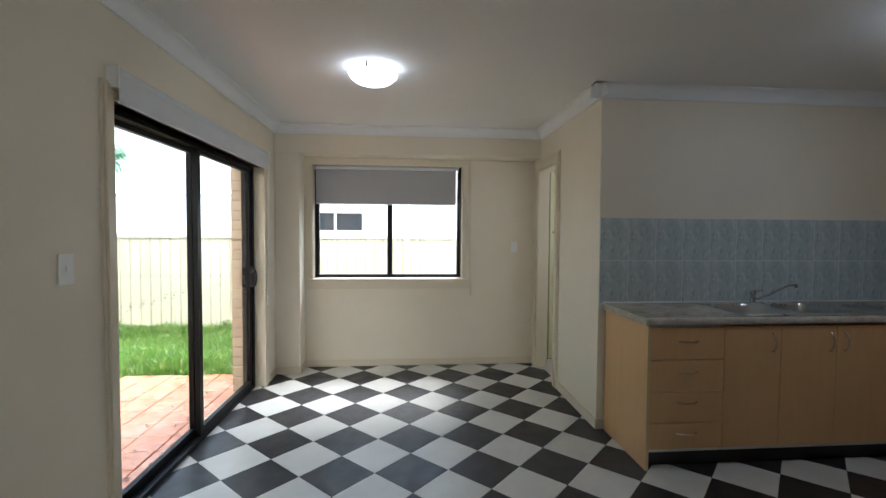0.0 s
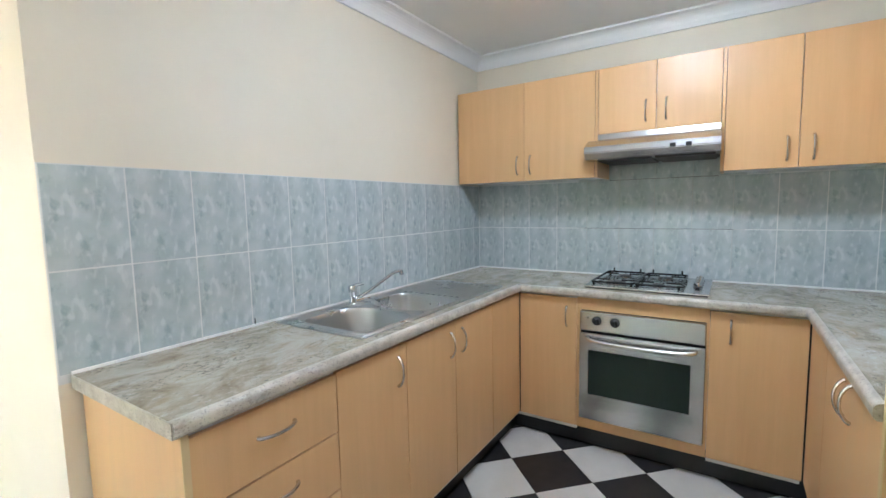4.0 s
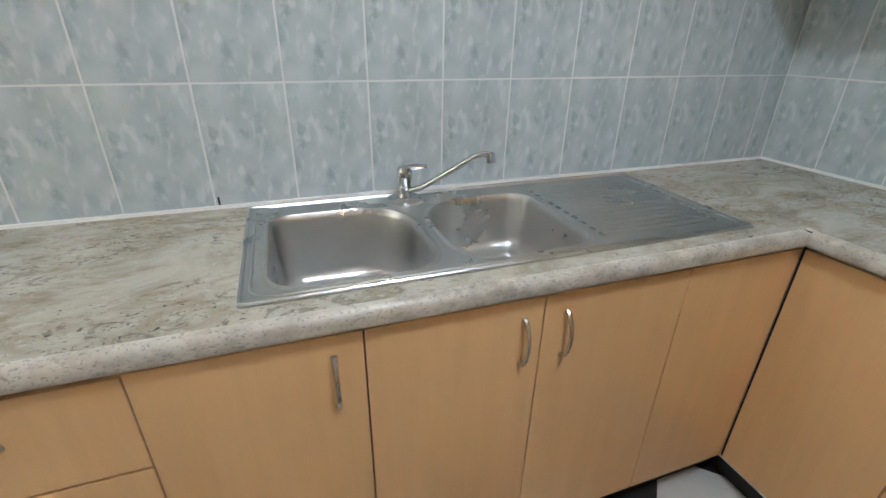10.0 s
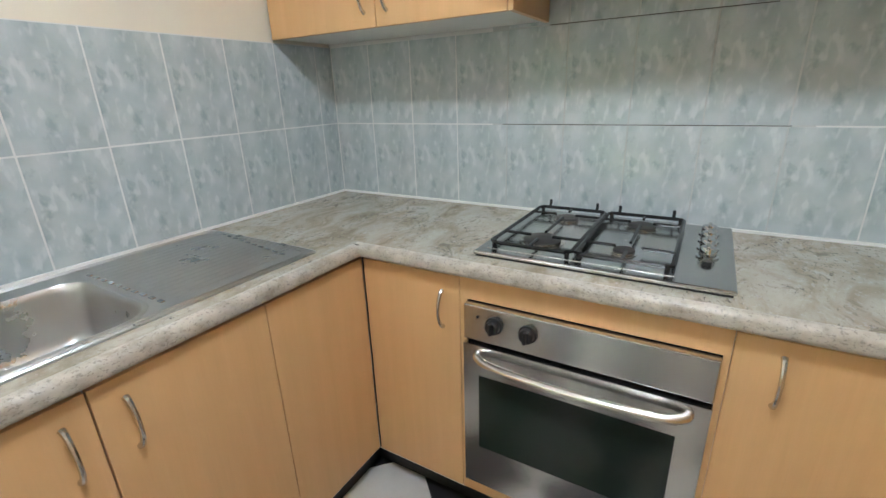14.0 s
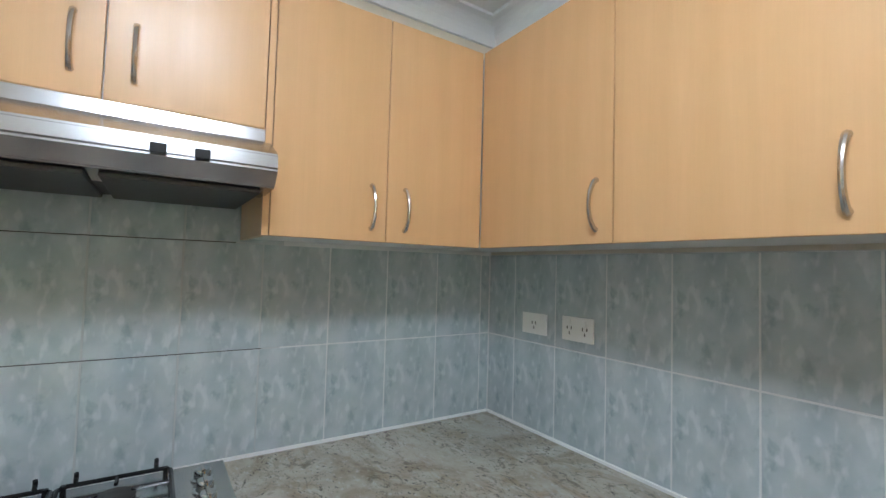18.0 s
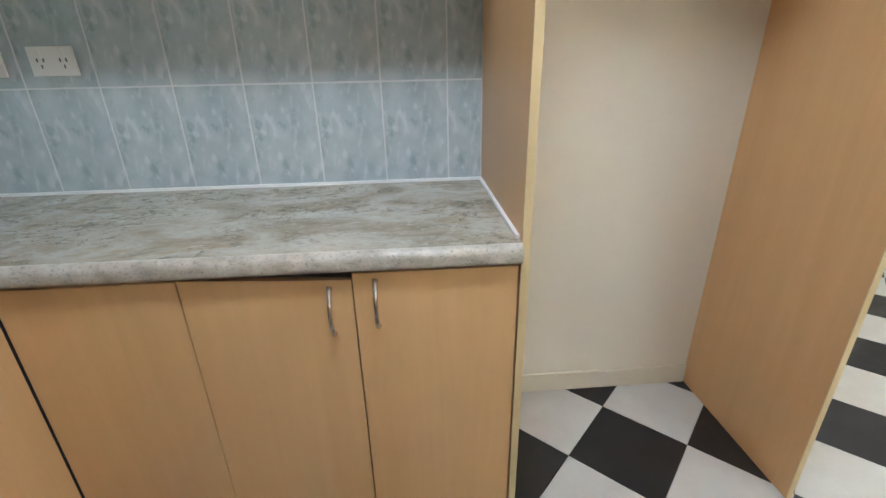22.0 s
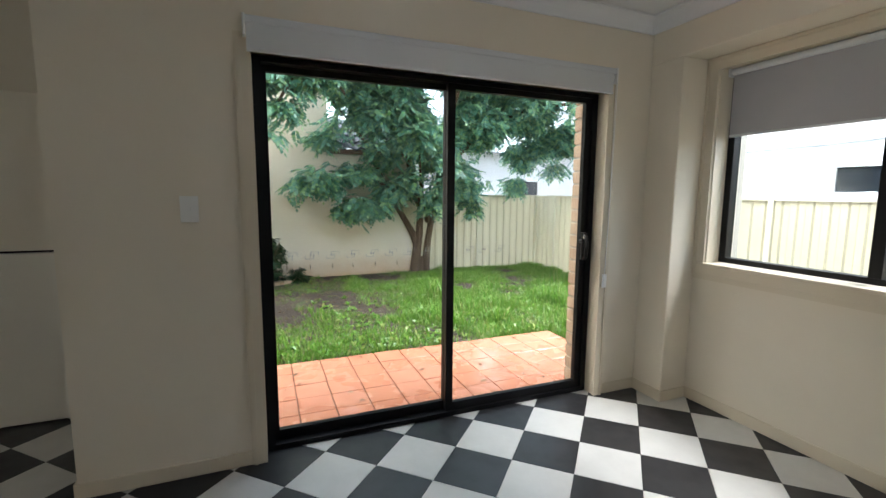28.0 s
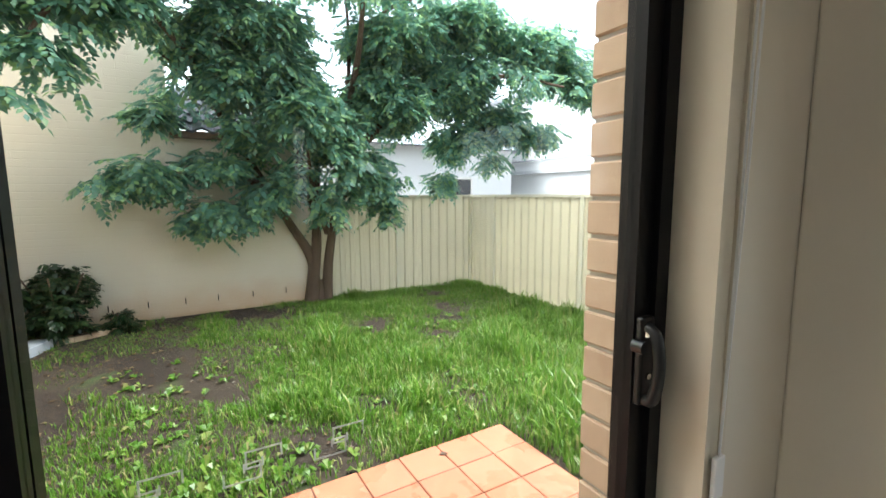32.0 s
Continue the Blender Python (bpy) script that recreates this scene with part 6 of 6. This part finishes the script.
# leaf masses of the crown: centre, half sizes, number of twig tips
MASSES = [((-5.1, 2.72, 2.95), (0.3, 0.26, 0.20), 22), ((-5.2, 3.30, 3.05), (0.35, 0.38, 0.16), 28), ((-5.0, 2.78, 2.48), (0.06, 0.10, 0.10), 3), ((-5.0, 2.76, 2.12), (0.02, 0.03, 0.06), 1),
          ((-5.0, 2.98, 2.50), (0.04, 0.06, 0.06), 2), ((-5.4, 3.2, 3.5), (0.5, 0.8, 0.3), 30), ((-5.9, 4.55, 3.2), (0.5, 0.65, 0.30), 44), ((-6.0, 4.95, 2.80), (0.4, 0.36, 0.30), 34),
          ((-6.25, 3.42, 1.50), (0.15, 0.34, 0.08), 15), ((-6.3, 3.62, 2.24), (0.15, 0.18, 0.06), 7), ((-6.25, 4.2, 1.72), (0.2, 0.28, 0.10), 12), ((-6.2, 4.22, 1.10), (0.22, 0.40, 0.14), 30),
          ((-6.2, 4.7, 1.35), (0.2, 0.18, 0.16), 9), ((-5.8, 5.1, 2.30), (0.4, 0.40, 0.34), 32), ((-6.0, 5.6, 1.85), (0.3, 0.34, 0.34), 20), ((-6.1, 5.45, 1.25), (0.2, 0.22, 0.22), 6),
          ((-6.3, 6.1, 1.60), (0.3, 0.30, 0.30), 24), ((-6.2, 6.35, 2.6), (0.5, 0.6, 0.45), 58), ((-6.1, 6.4, 3.4), (0.6, 0.7, 0.35), 44), ((-6.2, 7.4, 2.95), (0.5, 0.65, 0.45), 56),
          ((-6.3, 7.5, 2.15), (0.35, 0.45, 0.26), 24), ((-6.2, 8.3, 2.45), (0.4, 0.45, 0.30), 24), ((-6.1, 8.95, 2.32), (0.3, 0.45, 0.14), 13), ((-6.0, 7.5, 3.75), (0.6, 0.8, 0.35), 38),
          ((-5.9, 8.7, 3.6), (0.5, 0.7, 0.35), 28), ((-5.9, 9.6, 3.3), (0.4, 0.6, 0.40), 20), ((-5.9, 10.4, 3.05), (0.3, 0.4, 0.30), 9), ((-6.3, 6.32, 1.15), (0.12, 0.12, 0.22), 7),
          ((-6.3, 7.3, 1.55), (0.15, 0.18, 0.14), 7), ((-6.3, 8.15, 1.85), (0.15, 0.18, 0.10), 5), ((-6.0, 5.6, 4.3), (1.0, 1.6, 0.4), 36), ((-5.6, 4.2, 3.8), (0.7, 0.8, 0.3), 24),
          ((-6.0, 4.40, 2.65), (0.30, 0.30, 0.26), 24), ((-6.05, 4.62, 2.12), (0.25, 0.28, 0.20), 9), ((-6.0, 4.05, 2.95), (0.30, 0.35, 0.14), 14), ((-6.1, 4.98, 1.52), (0.2, 0.18, 0.18), 5)]
for (cx, cy, cz), (hx, hy, hz), n in MASSES:
    for _ in range(int(n * (1.75 if cz > 2.2 and cy > 3.7 else 1.1))):
        o = rng.normal(0, 1, 3)
        o = o / np.linalg.norm(o) * rng.uniform(0.25, 1.0) ** 0.6
        clumps.append((cx + o[0] * hx, cy + 0.92 * o[1] * hy, cz + 0.04 + 0.92 * o[2] * hz, rng.uniform(0.12, 0.22)))
v, f = sprays(rng, clumps, 14, 0.20, 0.076, 5, 0.40)
leaf_part("crown", v, f, M_LEAF, tree, "feathery green crown with drooping sprays")

for nm, at, r, n, lab in (("shrub", (-6.34, 2.62, 0.26), 0.38, 44, "dark dense shrub in the corner of the lawn"), ("shrub", (-6.40, 3.12, -0.06), 0.15, 8, "small dark shrub at the foot of the wall")):
    sh = thing(nm, (at[0], at[1], GZ0), lab, "shrub")
    for k in range(5):
        a = 1.26 * k
        part("stem", tube([(at[0], at[1], GZ0 - 0.02), (at[0] + 0.4 * r * math.cos(a), at[1] + 0.4 * r * math.sin(a), at[2]), (at[0] + 0.7 * r * math.cos(a), at[1] + 0.7 * r * math.sin(a), at[2] + r * 0.7)], 0.008, 5), M_BARK, sh)
    cl = []
    for _ in range(n):
        o = rng.normal(0, 1, 3)
        o = o / np.linalg.norm(o) * rng.uniform(0.3, 1.0)
        cl.append((at[0] + o[0] * r * 0.8, at[1] + o[1] * r * 0.85, at[2] + o[2] * r * 0.95, r * 0.3))
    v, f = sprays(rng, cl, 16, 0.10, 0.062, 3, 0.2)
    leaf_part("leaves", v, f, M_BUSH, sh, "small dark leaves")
blk = thing("concrete_block", (-5.90, 2.425, GZ0), "pale blue grey concrete block lying on the soil", "block")
bm = rbox(-0.24, 0.24, -0.10, 0.10, 0.0, 0.10, 0.010)
bmesh.ops.transform(bm, matrix=pose(-5.90, 2.425, GZ0 - 0.005, 0, 0, 157), verts=bm.verts)
part("block", bm, M_CONCRETE, blk)
for k in range(6):
    e = solid("edging_brick", rbox(-0.11, 0.11, -0.05, 0.05, -0.02, 0.06, 0.006), M_BRICK, "old tan brick edging the garden bed", "brick", "", "bricks edging the bed")
    e.matrix_basis = pose(-6.20 - 0.055 * k, 2.72 + 0.105 * k, GZ0, 0, 0, 122 + random.uniform(-14, 14))
for k, y in enumerate((2.99, 3.385, 3.78, 4.15, 4.57, 5.0)):
    part("weep_hole", boxes((-6.752, -6.7475, y - 0.006, y + 0.006, -0.035, 0.045)), M_SHADOWGAP, house, "dark open weep joint")


# ---- grass and litter ----


BALD = [(-4.2, 2.7, 0.7), (-5.2, 6.9, 0.5), (-4.4, 6.2, 0.3), (-3.4, 5.6, 0.2), (-3.6, 3.6, 0.3), (-2.85, 4.42, 0.34), (-3.2, 4.9, 0.25), (-4.9, 6.55, 0.42), (-5.1, 5.75, 0.3), (-4.1, 3.9, 0.3), (-6.3, 4.6, 0.5), (-4.3, 2.6, 0.5), (-6.3, 7.0, 0.4)]


def grass_blades(n, x0, x1, y0, y1, hmin, hmax, seed, bare):
    g = np.random.default_rng(seed)
    verts, faces = [], []
    while len(faces) < n:
        x, y = g.uniform(x0, x1), g.uniform(y0, y1)
        if x > -2.55 and y < 5.52:
            continue
        thin = noise.noise(Vector((x * 0.9, y * 0.9, 3.0))) * 0.35 + noise.noise(Vector((x * 2.6, y * 2.6, 7.0))) * 0.4
        shade = max(0.0, min(1.0, (-x - 3.7) / 1.1)) * max(0.0, min(1.0, (5.0 - y) / 1.3))
        bald = max(math.exp(-((x - px) ** 2 + (y - py) ** 2) / (pr * pr)) for px, py, pr in BALD)
        if bare and g.uniform() < 0.16 + 1.3 * thin + 0.64 * shade + 0.85 * bald:
            continue
        wallside = max(shade, bald)
        tuft = 0.85 + 2.0 * max(0.0, noise.noise(Vector((x * 2.1, y * 2.1, 1.0))))
        for _ in range(int(g.integers(1, 4))):
            a, lean = g.uniform(0, 6.283), g.uniform(0.15, 0.8)
            h = tuft * g.uniform(hmin, hmax) * (1.0 - 0.5 * min(1.0, wallside))
            w = 0.0026 + h * 0.020
            bx, by = x + g.normal(0, 0.015), y + g.normal(0, 0.015)
            c, s = math.cos(a), math.sin(a)
            i = len(verts)
            for t, ww in ((0.0, 1.0), (0.55, 0.8)):
                q = lean * h * t * t
                for sg in (-1, 1):
                    verts.append((bx + c * q - s * w * ww * sg, by + s * q + c * w * ww * sg, GZ0 - 0.004 + h * t))
            verts.append((bx + c * lean * h, by + s * lean * h, GZ0 + h * (1 - 0.3 * lean)))
            faces += [(i, i + 1, i + 3, i + 2), (i + 2, i + 3, i + 4)]
    return verts, faces


lawn = tagged(new("grass"), "long uneven green grass of the lawn", "grass", kind="stuff")
ORIGIN[lawn] = Vector((0, 0, 0))
v, f = grass_blades(190000, -6.75, -1.1, 2.28, 8.05, 0.025, 0.085, 3, True)
v2, f2 = grass_blades(34000, -5.0, -1.3, 4.6, 7.95, 0.07, 0.165, 4, True)
k0 = len(v)
me = bpy.data.meshes.new("grass")
me.from_pydata(v + v2, [], f + [tuple(i + k0 for i in q) for q in f2])
me.materials.append(M_GRASS)
bpy.data.objects.remove(lawn)
lawn = tagged(new("grass", me), "long uneven green grass of the lawn", "grass", kind="stuff")
g = np.random.default_rng(9)
wv, wf = [], []
for _ in range(260):
    x, y = g.uniform(-5.0, -2.6), g.uniform(3.2, 7.0)
    for k in range(int(g.integers(5, 9))):
        a, L = g.uniform(0, 6.283), g.uniform(0.03, 0.075)
        c, s_, h = math.cos(a) * L, math.sin(a) * L, g.uniform(0.02, 0.05)
        i = len(wv)
        wv += [(x, y, GZ0), (x + c * 0.6 - s_ * 0.28, y + s_ * 0.6 + c * 0.28, GZ0 + h), (x + c, y + s_, GZ0 + h * 0.7), (x + c * 0.6 + s_ * 0.28, y + s_ * 0.6 - c * 0.28, GZ0 + h)]
        wf.append((i, i + 1, i + 2, i + 3))
for _ in range(90):
    x, y = g.uniform(-3.0, -2.56), g.uniform(2.4, 5.4)
    for k in range(int(g.integers(6, 11))):
        a, L = g.uniform(0, 6.283), g.uniform(0.03, 0.07)
        c, s_, h = math.cos(a) * L, math.sin(a) * L, g.uniform(0.02, 0.09)
        i = len(wv)
        wv += [(x, y, GZ0), (x + c * 0.6 - s_ * 0.25, y + s_ * 0.6 + c * 0.25, GZ0 + h), (x + c, y + s_, GZ0 + h * 0.7), (x + c * 0.6 + s_ * 0.25, y + s_ * 0.6 - c * 0.25, GZ0 + h)]
        wf.append((i, i + 1, i + 2, i + 3))
me = bpy.data.meshes.new("weeds")
me.from_pydata(wv, [], wf)
me.materials.append(M_GRASS)
tagged(new("weeds", me), "low broad leaved weeds growing in the lawn", "weeds", kind="stuff")
verts, faces = [], []
for k in range(700):
    onpav = k < 40
    x, y = (g.uniform(-2.5, -1.15), g.uniform(2.4, 5.4)) if onpav else (g.uniform(-6.6, -2.6), g.uniform(2.4, 5.0 if k % 2 else 7.6))
    z = (-0.152 if onpav else GZ0 + 0.012)
    a, L = g.uniform(0, 6.28), g.uniform(0.025, 0.07)
    c, s = math.cos(a) * L, math.sin(a) * L
    i = len(verts)
    verts += [(x, y, z), (x + c * 0.5 - s * 0.25, y + s * 0.5 + c * 0.25, z + 0.008), (x + c, y + s, z + 0.003), (x + c * 0.5 + s * 0.25, y + s * 0.5 - c * 0.25, z + 0.010)]
    faces.append((i, i + 1, i + 2, i + 3))
me = bpy.data.meshes.new("leaf_litter")
me.from_pydata(verts, [], faces)
me.materials.append(M_DEAD)
tagged(new("leaf_litter", me), "dry brown leaves scattered on lawn and patio", "leaves", kind="stuff")

# ---- floor tiles ----
PIT, ANG = 0.3025, radians(45.9)
UA, VA = Vector((math.cos(ANG), math.sin(ANG))), Vector((math.sin(ANG), -math.cos(ANG)))


def clip(poly, axis, limit, keep_more):
    out = []
    for i, p in enumerate(poly):
        q = poly[(i + 1) % len(poly)]
        a, b = (p[axis] - limit, q[axis] - limit) if keep_more else (limit - p[axis], limit - q[axis])
        if a >= 0:
            out.append(p)
        if (a >= 0) != (b >= 0):
            t = a / (a - b)
            out.append((p[0] + (q[0] - p[0]) * t, p[1] + (q[1] - p[1]) * t))
    return out


def tile_prism(bm, poly):
    return prism([(x, y, -0.005) for x, y in poly], (0, 0, 0.005), bm)


def lay_floor():
    whole = {}
    rest = {0: bmesh.new(), 1: bmesh.new()}
    h = PIT / 2 - 0.0010
    for k, m in ((0, M_FBLACK), (1, M_FWHITE)):
        bm = boxes((-h, h, -h, h, -0.005, 0.0))
        top = [e for e in bm.edges if all(v.co.z > -0.001 for v in e.verts)]
        bmesh.ops.bevel(bm, geom=top, offset=0.0008, segments=1, affect="EDGES")
        me = bpy.data.meshes.new("floor_tile")
        bmesh.ops.recalc_face_normals(bm, faces=bm.faces)
        bm.to_mesh(me)
        bm.free()
        me.materials.append(m)
        whole[k] = me
    zones = ((-0.90, 1.862, 3.6, 5.30), (-0.90, 4.32, 1.82, 3.6), (-2.60, 4.32, -1.71, 1.82), (-0.78, 4.32, -4.0, -1.71))
    n_parts = 0
    for i in range(-24, 34):
        for j in range(-34, 28):
            u, v = (i + 0.007 + 0.5) * PIT, (j + 0.48 + 0.5) * PIT
            c = UA * u + VA * v
            if not (-2.9 < c.x < 4.6 and -4.3 < c.y < 5.6):
                continue
            colour = (i + j + 1) % 2
            corners = [c + UA * a + VA * b for a, b in ((-h, -h), (h, -h), (h, h), (-h, h))]
            near = c.y > -0.55 and c.x < 3.9 and not (c.x > 1.9 and c.y < 1.0) and not (c.x > 1.85 and c.y > 3.15)
            inside = all(any(z[0] < p.x < z[1] and z[2] < p.y < z[3] for z in zones) for p in corners)
            if near and inside and n_parts < 300:
                ob = new("floor_tile", whole[colour])
                ob.parent = floor
                ob.matrix_basis = pose(c.x, c.y, random.uniform(-0.0004, 0.0002), 0, 0, 45.9)
                n_parts += 1
                continue
            for z in zones:
                poly = [(p.x, p.y) for p in corners]
                for ax, lim, more in ((0, z[0], True), (0, z[1], False), (1, z[2], True), (1, z[3], False)):
                    poly = clip(poly, ax, lim, more) if poly else poly
                if len(poly) > 2:
                    tile_prism(rest[colour], poly)
    for k, m in ((0, M_FBLACK), (1, M_FWHITE)):
        ob = part("cut_floor_tiles", rest[k], m, floor, ("black" if k == 0 else "white") + " floor tiles along the edges")
        tagged(ob, kind="stuff")


lay_floor()
